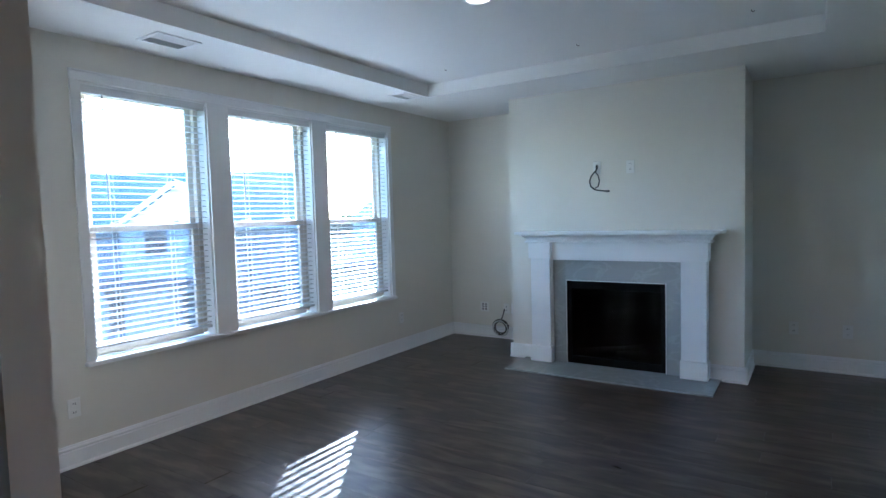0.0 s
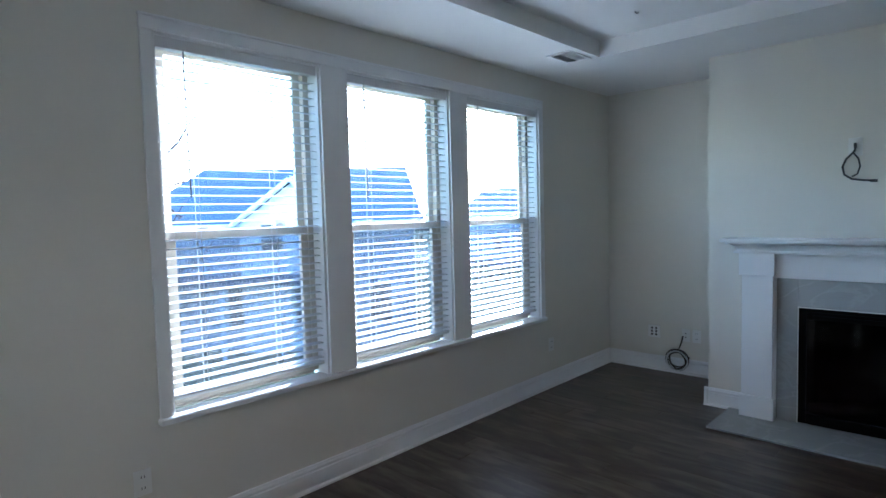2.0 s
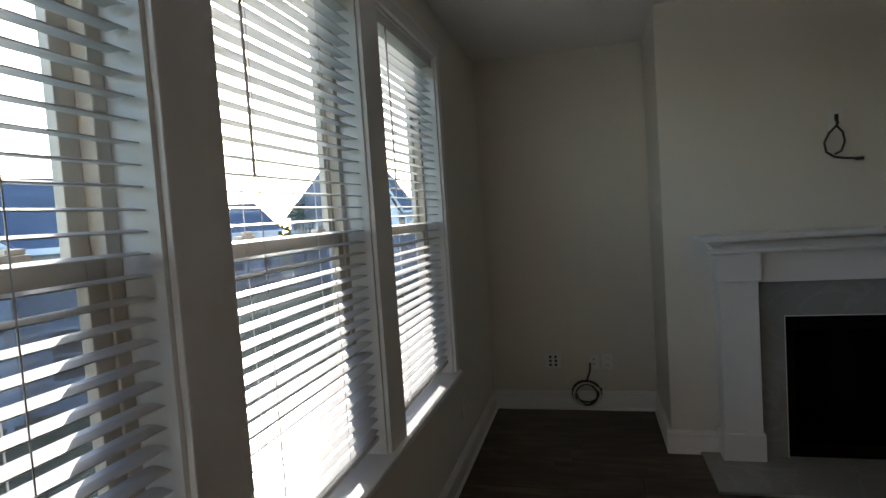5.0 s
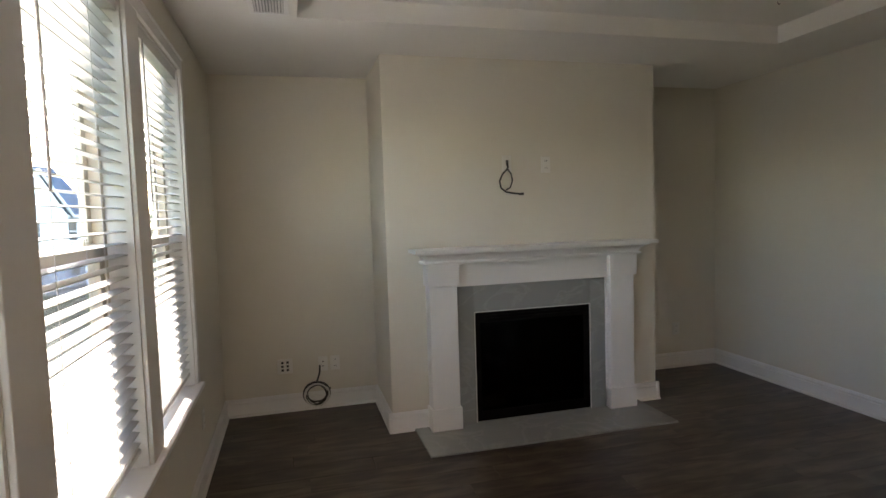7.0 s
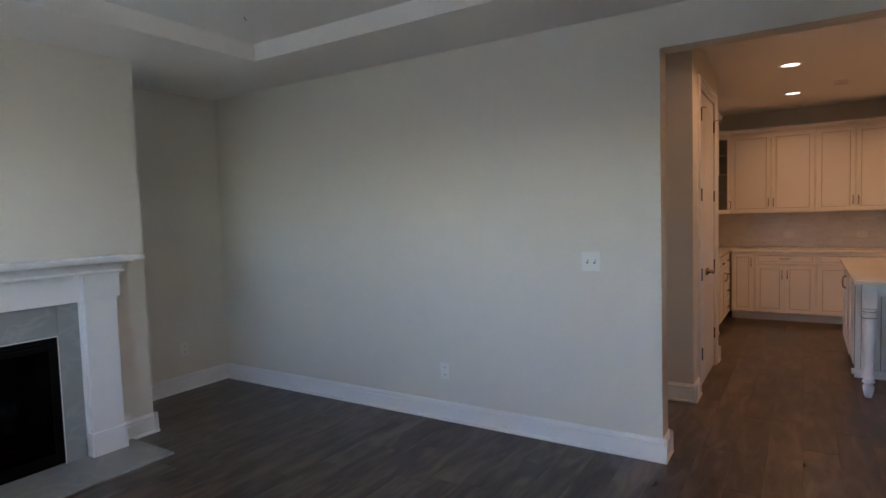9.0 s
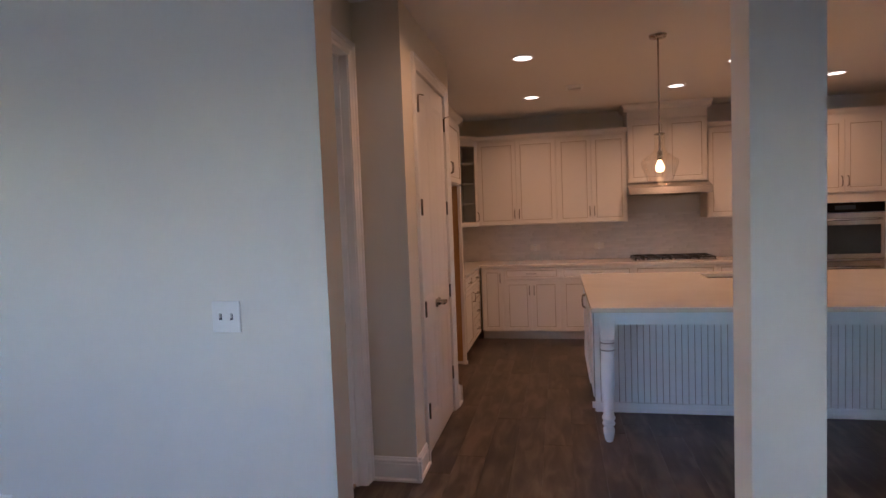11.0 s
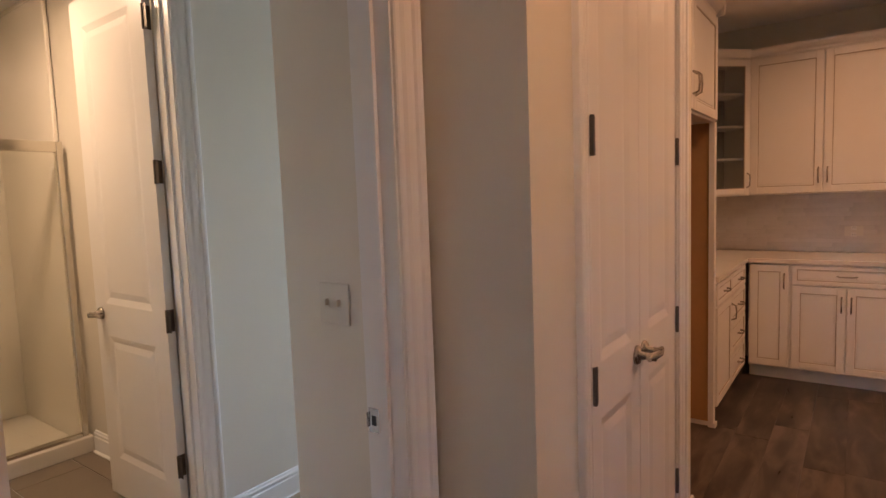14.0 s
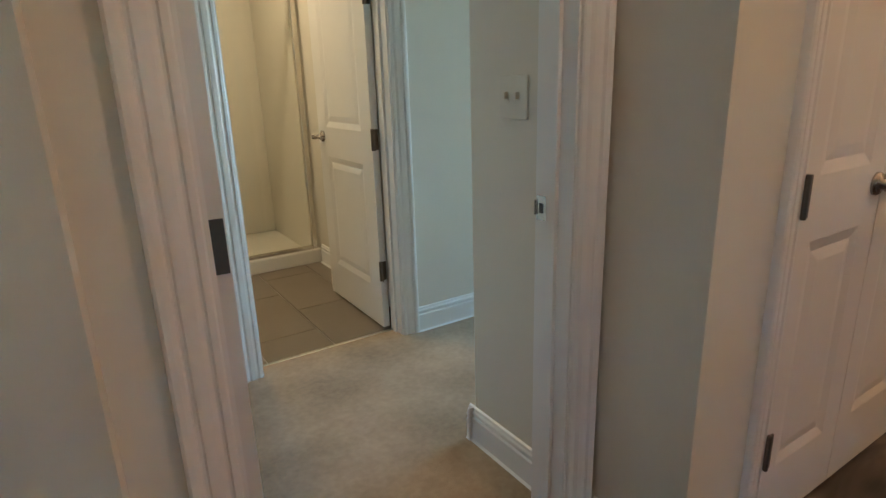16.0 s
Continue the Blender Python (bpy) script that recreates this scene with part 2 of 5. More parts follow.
CONC = mat("concrete", (0.4, 0.39, 0.36), rough=0.9, vary=0.1, scale=2)
ROOF = mat("roof_shingle", (0.055, 0.075, 0.11), rough=0.85, vary=0.25, scale=8, bump=0.6, bump_scale=20)
SIDING = mat("white_siding", (0.62, 0.65, 0.68), rough=0.6, vary=0.04, scale=2)
SIDING2 = mat("grey_siding", (0.33, 0.36, 0.41), rough=0.6, vary=0.05, scale=2)
HWIN = mat("dark_window", (0.03, 0.04, 0.05), rough=0.1)
BARK = mat("bark", (0.09, 0.065, 0.05), rough=0.95, vary=0.25, scale=8)
LEAF = mat("leaf", (0.06, 0.075, 0.03), rough=0.8, vary=0.3, scale=4)
PASS = mat("fence_wire", (0.04, 0.04, 0.035), rough=0.6)


# ---- mesh helpers ----
def box(bm, x0, x1, y0, y1, z0, z1, bevel=0.0):
    r = bmesh.ops.create_cube(bm, size=1.0)
    for v in r["verts"]:
        v.co = Vector((x0 + (v.co.x + 0.5) * (x1 - x0), y0 + (v.co.y + 0.5) * (y1 - y0), z0 + (v.co.z + 0.5) * (z1 - z0)))
    if bevel:
        edges = {e for v in r["verts"] for e in v.link_edges}
        bmesh.ops.bevel(bm, geom=list(edges), offset=bevel, segments=2, profile=0.5, affect="EDGES")
    return bm


def boxes(*rows, bevel=0.0):
    bm = bmesh.new()
    for r in rows:
        box(bm, *r, bevel=bevel)
    return bm


def lathe(profile, segments=24, x=0.0, y=0.0, bm=None):
    """A turned shape from (radius, z) pairs."""
    bm = bm or bmesh.new()
    rings = []
    for r, z in profile:
        if r < 1e-5:
            rings.append([bm.verts.new((x, y, z))])
        else:
            rings.append([bm.verts.new((x + r * math.cos(2 * math.pi * i / segments), y + r * math.sin(2 * math.pi * i / segments), z)) for i in range(segments)])
    for a, b in zip(rings, rings[1:]):
        for i in range(segments):
            j = (i + 1) % segments
            if len(a) == 1 and len(b) == 1:
                continue
            if len(a) == 1:
                f = (a[0], b[i], b[j])
            elif len(b) == 1:
                f = (a[i], b[0], a[j])
            else:
                f = (a[i], b[i], b[j], a[j])
            bm.faces.new(f).smooth = True
    bmesh.ops.recalc_face_normals(bm, faces=bm.faces)
    return bm


def tube(points, radius, segments=8, bm=None, closed=False):
    bm = bm or bmesh.new()
    pts = [Vector(p) for p in points]
    rings, side = [], None
    for i, p in enumerate(pts):
        a = pts[i - 1] if (i or closed) else p
        b = pts[(i + 1) % len(pts)] if (i < len(pts) - 1 or closed) else p
        d = (b - a).normalized()
        if side is None:
            side = d.orthogonal().normalized()
        side = (side - d * side.dot(d)).normalized()
        up = d.cross(side)
        r = radius[i] if isinstance(radius, (list, tuple)) else radius
        rings.append([bm.verts.new(p + (side * math.cos(2 * math.pi * k / segments) + up * math.sin(2 * math.pi * k / segments)) * r) for k in range(segments)])
    pairs = list(zip(rings, rings[1:])) + ([(rings[-1], rings[0])] if closed else [])
    for a, b in pairs:
        for k in range(segments):
            j = (k + 1) % segments
            bm.faces.new((a[k], a[j], b[j], b[k])).smooth = True
    if not closed:
        bm.faces.new(rings[0][::-1])
        bm.faces.new(rings[-1])
    return bm


def extrude_profile(profile, start, end, out, bm=None):
    """A moulding: profile of (outward, up) pairs swept from start to end; out is the unit outward direction."""
    bm = bm or bmesh.new()
    s, e, o = Vector(start), Vector(end), Vector(out)
    a = [bm.verts.new(s + o * u + Vector((0, 0, v))) for u, v in profile]
    b = [bm.verts.new(e + o * u + Vector((0, 0, v))) for u, v in profile]
    k = len(profile)
    for i in range(k):
        bm.faces.new((a[i], a[(i + 1) % k], b[(i + 1) % k], b[i]))
    bm.faces.new(a[::-1])
    bm.faces.new(b)
    bmesh.ops.recalc_face_normals(bm, faces=bm.faces)
    return bm


def mesh_of(name, bm, material):
    me = bpy.data.meshes.new(name)
    bm.to_mesh(me)
    bm.free()
    me.materials.append(material)
    return me


def part(name, bm, material, parent=None, label="", m=None):
    ob = new(name, mesh_of(name, bm, material))
    if m is not None:
        ob.matrix_basis = m
    if parent is not None:
        ob.parent = parent
    if label:
        ob["label"] = label
    return ob


def thing(name, label, category, m=None, group=""):
    ob = new(name)
    if m is not None:
        ob.matrix_basis = m
    return tagged(ob, label, category, group)


def solid(name, bm, material, label="", category="", kind="structure"):
    return tagged(part(name, bm, material), label, category, "", kind)


# ---- structure ----
SOFFIT, TRAY, KCEIL, HEAD = 2.63, 2.748, 2.75, 2.4
WIN = [(-4.245, -3.364), (-3.184, -2.306), (-2.129, -1.225)]
WZ1 = 2.368
EX0, EX1, EY = 4.5, 4.655, -3.98
FY = -0.72

solid("floor_slab", boxes((-0.16, 10.25, -9.3, 0.16, -0.3, -0.013)), SUB, "dark subfloor under the boards", "floor")

bm = bmesh.new()
box(bm, -0.16, 0, -9.3, WIN[0][0], 0, 3.1)
box(bm, -0.16, 0, WIN[2][1], 0.16, 0, 3.1)
box(bm, -0.16, 0, WIN[0][0], WIN[2][1], 0, 0.6)
box(bm, -0.16, 0, WIN[0][0], WIN[2][1], WZ1, 3.1)
box(bm, -0.16, 0, WIN[0][1], WIN[1][0], 0.6, WZ1)
box(bm, -0.16, 0, WIN[1][1], WIN[2][0], 0.6, WZ1)
solid("wall_west", bm, WALL, "pale warm-white painted window wall", "wall")
solid("wall_north", boxes((0, EX0, 0, 0.16, 0, 3.1)), WALL, "pale warm-white wall behind the fireplace", "wall")
solid("chimney_breast", boxes((1.19, 1.793, FY, 0, 0, 2.7), (2.717, 3.322, FY, 0, 0, 2.7), (1.793, 2.717, FY, 0, 0.82, 2.7),
      (1.793, 2.717, -0.24, 0, 0, 0.82)), WALL, "pale warm-white chimney breast of painted drywall", "wall")
solid("wall_east", boxes((EX0, EX1, EY, 0.16, 0, 3.1)), WALL, "plain pale wall beside the kitchen opening", "wall")
solid("wall_header", boxes((EX0, EX1, -9.3, EY, HEAD, 3.1)), WALL, "drywall header over the kitchen opening", "wall")
solid("wall_post", boxes((EX0, 4.69, -5.613, -5.398, 0, HEAD)), WALL, "square drywall post in the kitchen opening", "wall")
solid("wall_return", boxes((0, 2.015, -5.42, -5.3, 0, 2.66)), WALL, "drywall return wall at the room's entry", "wall")
solid("wall_south", boxes((0, 5.1, -9.3, -9.14, 0, 3.1), (5.5, 10.25, -9.3, -9.14, 0, 3.1), (5.1, 5.5, -9.3, -9.14, 0, 1.3), (5.1, 5.5, -9.3, -9.14, 2.0, 3.1)), WALL, "plain painted wall at the far end", "wall")
solid("wall_kitchen_east", boxes((10.04, 10.25, -9.14, -3.2, 0, 3.1)), WALL, "kitchen wall behind the cabinets", "wall")
solid("wall_kitchen_north", boxes((7.1, 10.25, -3.2, -3.05, 0, 3.1)), WALL, "kitchen wall behind the corner cabinets", "wall")

# bedroom door wall, pantry closet and bathroom walls
bm = bmesh.new()
box(bm, EX1, 4.81, -3.69, -3.57, 0, 3.1)
box(bm, 5.605, 5.69, -3.69, -3.57, 0, 3.1)
box(bm, 4.81, 5.605, -3.69, -3.57, 2.45, 3.1)
solid("wall_bedroom_door", bm, WALL, "pale wall around the bedroom doorway", "wall")
bm = bmesh.new()
box(bm, 5.69, 5.99, -3.97, -3.85, 0, 3.1)
box(bm, 6.895, 7.1, -3.97, -3.85, 0, 3.1)
box(bm, 5.99, 6.895, -3.97, -3.85, 2.45, 3.1)
box(bm, 5.69, 5.81, -3.85, -3.17, 0, 3.1)
box(bm, 6.98, 7.1, -3.85, -3.05, 0, 3.1)
box(bm, 5.81, 6.98, -3.29, -3.17, 0, 3.1)
solid("wall_pantry", bm, WALL, "warm-white walls of the pantry closet", "wall")
bm = bmesh.new()
box(bm, EX1, 5.195, -2.27, -2.15, 0, 3.05)
box(bm, 5.915, 9.2, -2.27, -2.15, 0, 3.05)
box(bm, 5.195, 5.915, -2.27, -2.15, 2.45, 3.05)
solid("wall_bathroom_door", bm, WALL, "pale wall around the bathroom doorway", "wall")
solid("wall_bath_right", boxes((6.06, 6.18, -2.15, 0.4, 0, 3.05)), WALL, "bathroom side wall", "wall")
solid("wall_bath_left", boxes((EX1, 4.75, -2.15, 0.4, 0, 3.05)), WALL, "bathroom side wall", "wall")
solid("wall_bath_back", boxes((EX1, 6.18, 0.4, 0.52, 0, 3.05)), WALL, "bathroom back wall", "wall")
bm = bmesh.new()
box(bm, 9.08, 9.2, -3.05, -2.27, 0, 0.5)
box(bm, 9.08, 9.2, -3.05, -2.27, 2.2, 3.05)
solid("wall_bedroom_end", bm, WALL, "bedroom wall under and over a window", "wall")
solid("ceiling_bedroom", boxes((EX1, 9.2, -3.57, 0.52, KCEIL, 3.05)), CEIL, "white bedroom ceiling", "ceiling")

# ceilings
bm = bmesh.new()
TX0, TX1, TY0, TY1 = 0.644, 3.852, -4.75, -1.365
box(bm, 0, TX0, -5.4, 0, SOFFIT, 2.9)
box(bm, TX1, EX0, -5.4, 0, SOFFIT, 2.9)
box(bm, TX0, TX1, TY1, 0, SOFFIT, 2.9)
box(bm, TX0, TX1, -5.4, TY0, SOFFIT, 2.9)
box(bm, TX0, TX1, TY0, TY1, TRAY, 2.9)
solid("ceiling_tray", bm, CEIL, "white tray ceiling with a raised centre", "ceiling")
solid("ceiling_entry", boxes((0, EX0, -9.2, -5.4, SOFFIT, 2.9)), CEIL, "flat white ceiling", "ceiling")
solid("ceiling_kitchen", boxes((EX1, 10.1, -9.2, -3.57, KCEIL, 3.1), (7.0, 10.1, -3.57, -3.05, KCEIL, 3.1)), CEIL, "flat kitchen ceiling", "ceiling")
solid("roof", boxes((-0.5, 10.6, -9.6, 1.0, 3.1, 3.3)), ROOF, "flat dark roof over the rooms", "roof")

# baseboards with a shoe moulding
BASE = [(0, 0), (0.028, 0), (0.027, 0.012), (0.016, 0.02), (0.015, 0.1), (0.009, 0.104), (0.009, 0.11), (0.0135, 0.114), (0.0135, 0.122), (0.009, 0.128), (0.007, 0.137), (0, 0.14)]


def baseboard(a, b, out):
    ob = part("baseboard", extrude_profile(BASE, (*a, 0), (*b, 0), (*out, 0)), TRIM)
    tagged(ob, "white moulded baseboard with shoe moulding", "baseboard", "", "structure")


P0, P1 = -5.613, -5.398
for a, b, out in (((0, -5.3), (0, 0), (1, 0)), ((0, 0), (1.19, 0), (0, -1)), ((1.19, 0), (1.19, FY - 0.028), (-1, 0)), ((1.162, FY), (1.47, FY), (0, -1)),
                  ((3.04, FY), (3.35, FY), (0, -1)), ((3.322, FY - 0.028), (3.322, 0), (1, 0)), ((3.322, 0), (EX0, 0), (0, -1)),
                  ((EX0, 0), (EX0, EY - 0.028), (-1, 0)), ((EX0 - 0.028, EY), (EX1 + 0.028, EY), (0, -1)), ((EX1, EY - 0.028), (EX1, -3.71), (1, 0)),
                  ((5.69, -3.998), (5.69, -3.71), (-1, 0)), ((5.662, -3.97), (5.93, -3.97), (0, -1)), ((6.955, -3.97), (7.128, -3.97), (0, -1)), ((7.1, -3.998), (7.1, -3.86), (1, 0)),
                  ((EX0, P1 + 0.028), (EX0, P0 - 0.028), (-1, 0)), ((EX0 - 0.028, P1), (4.718, P1), (0, 1)), ((4.69, P1 + 0.028), (4.69, P0 - 0.028), (1, 0)), ((EX0 - 0.028, P0), (4.718, P0), (0, -1)),
                  ((0, -5.3), (2.043, -5.3), (0, 1)), ((2.015, -5.272), (2.015, -5.448), (1, 0)), ((0, -5.42), (2.043, -5.42), (0, -1)),
                  ((5.69, -3.57), (5.69, -3.142), (-1, 0)), ((EX1, -3.55), (EX1, -2.27), (1, 0)), ((EX1, -2.27), (5.135, -2.27), (0, -1)), ((5.975, -2.27), (9.08, -2.27), (0, -1)),
                  ((6.06, -2.15), (6.06, -0.84), (-1, 0)), ((5.662, -3.17), (6.98, -3.17), (0, 1))):
    baseboard(a, b, out)


def casing(name, x0, x1, h, y, out, label):
    """Two legs and a head of moulded door casing on a wall that faces along y."""
    w = 0.083
    prof = ((0.0, 0.008), (0.004, 0.011), (0.014, 0.012), (0.017, 0.008), (0.021, 0.008), (0.03, 0.014), (0.044, 0.0165), (0.05, 0.0165), (0.053, 0.012), (0.058, 0.012), (0.062, 0.019), (0.07, 0.022), (0.079, 0.022), (w, 0.018), (w, 0.0), (0.0, 0.0))
    bm = bmesh.new()
    corners = ((x0, 0.0, -1, 0), (x0, h, -1, 1), (x1, h, 1, 1), (x1, 0.0, 1, 0))
    rings = [[bm.verts.new((cx + sx * u, y + out * d, cz + sz * u)) for u, d in prof] for cx, cz, sx, sz in corners]
    k = len(prof)
    for a, b in zip(rings, rings[1:]):
        for i in range(k):
            bm.faces.new((a[i], a[(i + 1) % k], b[(i + 1) % k], b[i]))
    bm.faces.new(rings[0])
    bm.faces.new(rings[-1][::-1])
    bmesh.ops.recalc_face_normals(bm, faces=bm.faces)
    tagged(part(name, bm, TRIM), label, "door trim", "", "structure")


def jamb(name, x0, x1, h, y0, y1, stop):
    bm = boxes((x0 - 0.015, x0, y0, y1, 0, h), (x1, x1 + 0.015, y0, y1, 0, h), (x0 - 0.015, x1 + 0.015, y0, y1, h, h + 0.015),
               (x0, x0 + 0.011, stop, stop + 0.03, 0, h), (x1 - 0.011, x1, stop, stop + 0.03, 0, h), (x0, x1, stop, stop + 0.03, h - 0.011, h))
    tagged(part(name, bm, TRIM), "white painted door jamb with stop", "door trim", "", "structure")


jamb("trim_bedroom_jamb", 4.825, 5.59, 2.435, -3.69, -3.57, -3.645)
casing("trim_bedroom_casing", 4.819, 5.596, 2.435, -3.69, -1, "white moulded casing around the bedroom doorway")
casing("trim_bedroom_casing_inner", 4.819, 5.596, 2.435, -3.57, 1, "white moulded casing inside the bedroom")
jamb("trim_bath_jamb", 5.21, 5.9, 2.435, -2.27, -2.15, -2.22)
casing("trim_bath_casing", 5.204, 5.906, 2.435, -2.27, -1, "white moulded casing around the bathroom doorway")
jamb("trim_pantry_jamb", 6.005, 6.88, 2.435, -3.97, -3.85, -3.92)
casing("trim_pantry_casing", 5.999, 6.886, 2.435, -3.97, -1, "white moulded casing around the pantry doors")

# bedroom carpet and bathroom tiles
solid("carpet", boxes((EX1, 9.2, -3.63, -2.18, -0.013, 0.014)), CARPET, "beige cut-pile bedroom carpet", "carpet")
bath_floor = solid("floor_bath", boxes((4.75, 6.06, -2.18, 0.4, -0.013, 0.002)), GROUT, "grey-brown bathroom floor tiles", "floor")

# windows
for i, (y0, y1) in enumerate(WIN):
    w = thing("window_%d" % (i + 1), "double-hung window with tan vinyl sashes behind a blind", "window")
    w["kind"] = "structure"
    part("window_jamb", boxes((-0.16, -0.001, y0, y0 + 0.014, 0.625, WZ1), (-0.16, -0.001, y1 - 0.014, y1, 0.625, WZ1), (-0.16, -0.001, y0, y1, WZ1 - 0.014, WZ1)), TRIM, w)
    a, b = y0 + 0.016, y1 - 0.016
    part("window_frame", boxes((-0.15, -0.09, a, a + 0.035, 0.64, 2.353), (-0.15, -0.09, b - 0.035, b, 0.64, 2.353), (-0.15, -0.09, a + 0.035, b - 0.035, 0.626, 0.641),
                               (-0.15, -0.09, a + 0.035, b - 0.035, 2.335, 2.353), bevel=0.003), VINYL, w)
    for z0, z1, x0, x1, nm in ((0.641, 1.475, -0.122, -0.095, "lower_sash"), (1.435, 2.334, -0.149, -0.125, "upper_sash")):
        s = part(nm, boxes((x0, x1, a + 0.036, a + 0.08, z0, z1), (x0, x1, b - 0.08, b - 0.036, z0, z1), (x0, x1, a + 0.08, b - 0.08, z0, z0 + 0.032),
                           (x0, x1, a + 0.08, b - 0.08, z1 - (0.045 if z1 < 2 else 0.025), z1), bevel=0.002), VINYL, w)
        g = part("glass_pane", boxes(((x0 + x1) / 2 - 0.003, (x0 + x1) / 2 + 0.003, a + 0.075, b - 0.075, z0 + 0.03, z1 - 0.02)), GLASS, s)
        g.visible_shadow = False
    for k in (0.25, 0.75):
        yy = a + (b - a) * k
        part("sash_lock", boxes((-0.115, -0.09, yy - 0.03, yy + 0.03, 1.476, 1.488), (-0.108, -0.095, yy - 0.01, yy + 0.025, 1.488, 1.498), bevel=0.002), VINYL, w, "tan sash lock")
    sc = part("insect_screen", boxes((-0.158, -0.156, a + 0.03, b - 0.03, 0.65, 1.45)), SCREEN, w, "fine grey insect screen")
    sc.visible_shadow = False

# Made-up window in the unseen south wall, lets extra daylight into the kitchen.
wb = thing("window_4", "small unseen white-framed window added to light the kitchen", "window")
wb["kind"] = "structure"
part("window_frame", boxes((5.1, 5.13, -9.25, -9.19, 1.3, 2.0), (5.47, 5.5, -9.25, -9.19, 1.3, 2.0), (5.13, 5.47, -9.25, -9.19, 1.3, 1.33), (5.13, 5.47, -9.25, -9.19, 1.97, 2.0)), TRIM, wb)
g = part("glass_pane", boxes((5.125, 5.475, -9.224, -9.218, 1.325, 1.975)), GLASS, wb)
g.visible_shadow = False

# window stool and casing
part_ob = part("window_sill", boxes((-0.09, 0.042, -4.307, -1.171, 0.598, 0.625), bevel=0.006), TRIM)
tagged(part_ob, "long white window stool with sunlight on it", "window sill", "", "structure")
CY0, CY1 = WIN[0][0] - 0.055, WIN[2][1] + 0.06
bm = boxes((0, 0.016, CY0, WIN[0][0], 0.625, WZ1), (0, 0.016, WIN[0][1] - 0.002, WIN[1][0] + 0.002, 0.625, WZ1), (0, 0.016, WIN[1][1] - 0.002, WIN[2][0] + 0.002, 0.625, WZ1), (0, 0.016, WIN[2][1], CY1, 0.625, WZ1), bevel=0.003)
box(bm, 0, 0.016, CY0, CY1, WZ1, 2.425, bevel=0.003)
box(bm, 0, 0.022, CY0 - 0.003, CY1 + 0.003, 2.4252, 2.437, bevel=0.003)
tagged(part("trim_window_casing", bm, TRIM), "white flat casing and mullion boards around three windows", "window trim", "", "structure")


# ---- blinds ----
def blind(y0, y1):
    c, w = (y0 + y1) / 2, y1 - y0 - 0.04
    t = thing("window_blind", "white two-inch slat blind lowered with slats open", "blind", pose(-0.048, c, 0), "blinds in the windows")
    part("headrail", boxes((-0.03, 0.03, -w / 2, w / 2, 2.31, 2.353), bevel=0.003), SLAT, t)
    part("valance", boxes((0.031, 0.04, -w / 2 - 0.004, w / 2 + 0.004, 2.303, 2.355), bevel=0.003), SLAT, t)
    sl = bmesh.new()
    prof = [(-0.025, -0.002), (0, 0.0012), (0.025, -0.002), (0.025, 0.0006), (0, 0.004), (-0.025, 0.0006)]
    ends = [[sl.verts.new((px, yy, pz)) for px, pz in prof] for yy in (-w / 2, w / 2)]
    for k in range(6):
        sl.faces.new((ends[0][k], ends[0][(k + 1) % 6], ends[1][(k + 1) % 6], ends[1][k]))
    sl.faces.new(ends[0][::-1])
    sl.faces.new(ends[1])
    bmesh.ops.recalc_face_normals(sl, faces=sl.faces)
    me = mesh_of("slat", sl, SLAT)
    n = 38
    for k in range(n):
        o = new("slat", me)
        o.parent = t
        o.matrix_basis = pose(0, 0, 0.722 + k * 0.0417, random.uniform(-0.12, 0.12), 4 + random.uniform(-1.2, 1.2), 0)
    part("bottom_rail", boxes((-0.026, 0.026, -w / 2, w / 2, 0.682, 0.702), bevel=0.005), SLAT, t)
    for yy in (-w * 0.3, w * 0.18):
        part("ladder_cord", boxes(*[(x, x + 0.0014, yy - 0.0014, yy + 0.0014, 0.69, 2.312) for x in (-0.0265, 0.0252)]), SLAT, t)
    part("tilt_wand", tube([(0.045, -w * 0.36, 2.303), (0.047, -w * 0.36, 1.9), (0.045, -w * 0.355, 1.63)], 0.0042), CABLEW, t, "slim grey tilt wand")


for y0, y1 in WIN:
    blind(y0, y1)

# ---- fireplace ----
fp = thing("fireplace", "white mantel fireplace with grey marble surround and black firebox", "fireplace", pose(2.255, FY, 0))
for sx0, sx1, sz0 in ((-0.6, -0.4605, 0.0165), (0.4605, 0.597, 0.0165), (-0.46, 0.46, 0.8205)):
    part("surround_slab", boxes((sx0, sx1, -0.062, -0.001, sz0, 1.02), bevel=0.0008), MARBLE, fp, "grey veined marble slab")
part("hearth", boxes((-0.912, 0.897, -0.507, -0.001, 0.001, 0.016), bevel=0.003), MARBLE, fp, "flat grey marble hearth slab")
for x0, x1 in ((-0.798, -0.6), (0.597, 0.796)):
    part("pilaster", boxes((x0, x1, -0.125, -0.001, 0.15, 1.036), bevel=0.003), TRIM, fp)
    part("plinth", boxes((x0 - 0.012, x1 + 0.012, -0.14, -0.001, 0.0165, 0.172), bevel=0.004), TRIM, fp)
    part("capital", boxes((x0 - 0.014, x1 + 0.014, -0.146, -0.001, 1.034, 1.188), bevel=0.002), TRIM, fp)
    s_ = x1 if x0 < 0 else x0
    part("inner_bead", boxes((s_ - 0.012, s_ + 0.012, -0.085, -0.001, 0.0165, 1.02), bevel=0.004), TRIM, fp)
part("frieze", boxes((-0.6, 0.597, -0.1, -0.001, 1.0205, 1.189)), TRIM, fp)
crown = [(0.0, 1.188), (0.152, 1.188), (0.161, 1.19), (0.163, 1.198), (0.16, 1.206), (0.145, 1.209), (0.146, 1.216), (0.151, 1.226), (0.16, 1.238), (0.174, 1.249), (0.193, 1.257), (0.204, 1.259), (0.204, 1.27), (0.0, 1.27)]
cm = bmesh.new()
hw = 0.61
rings = []
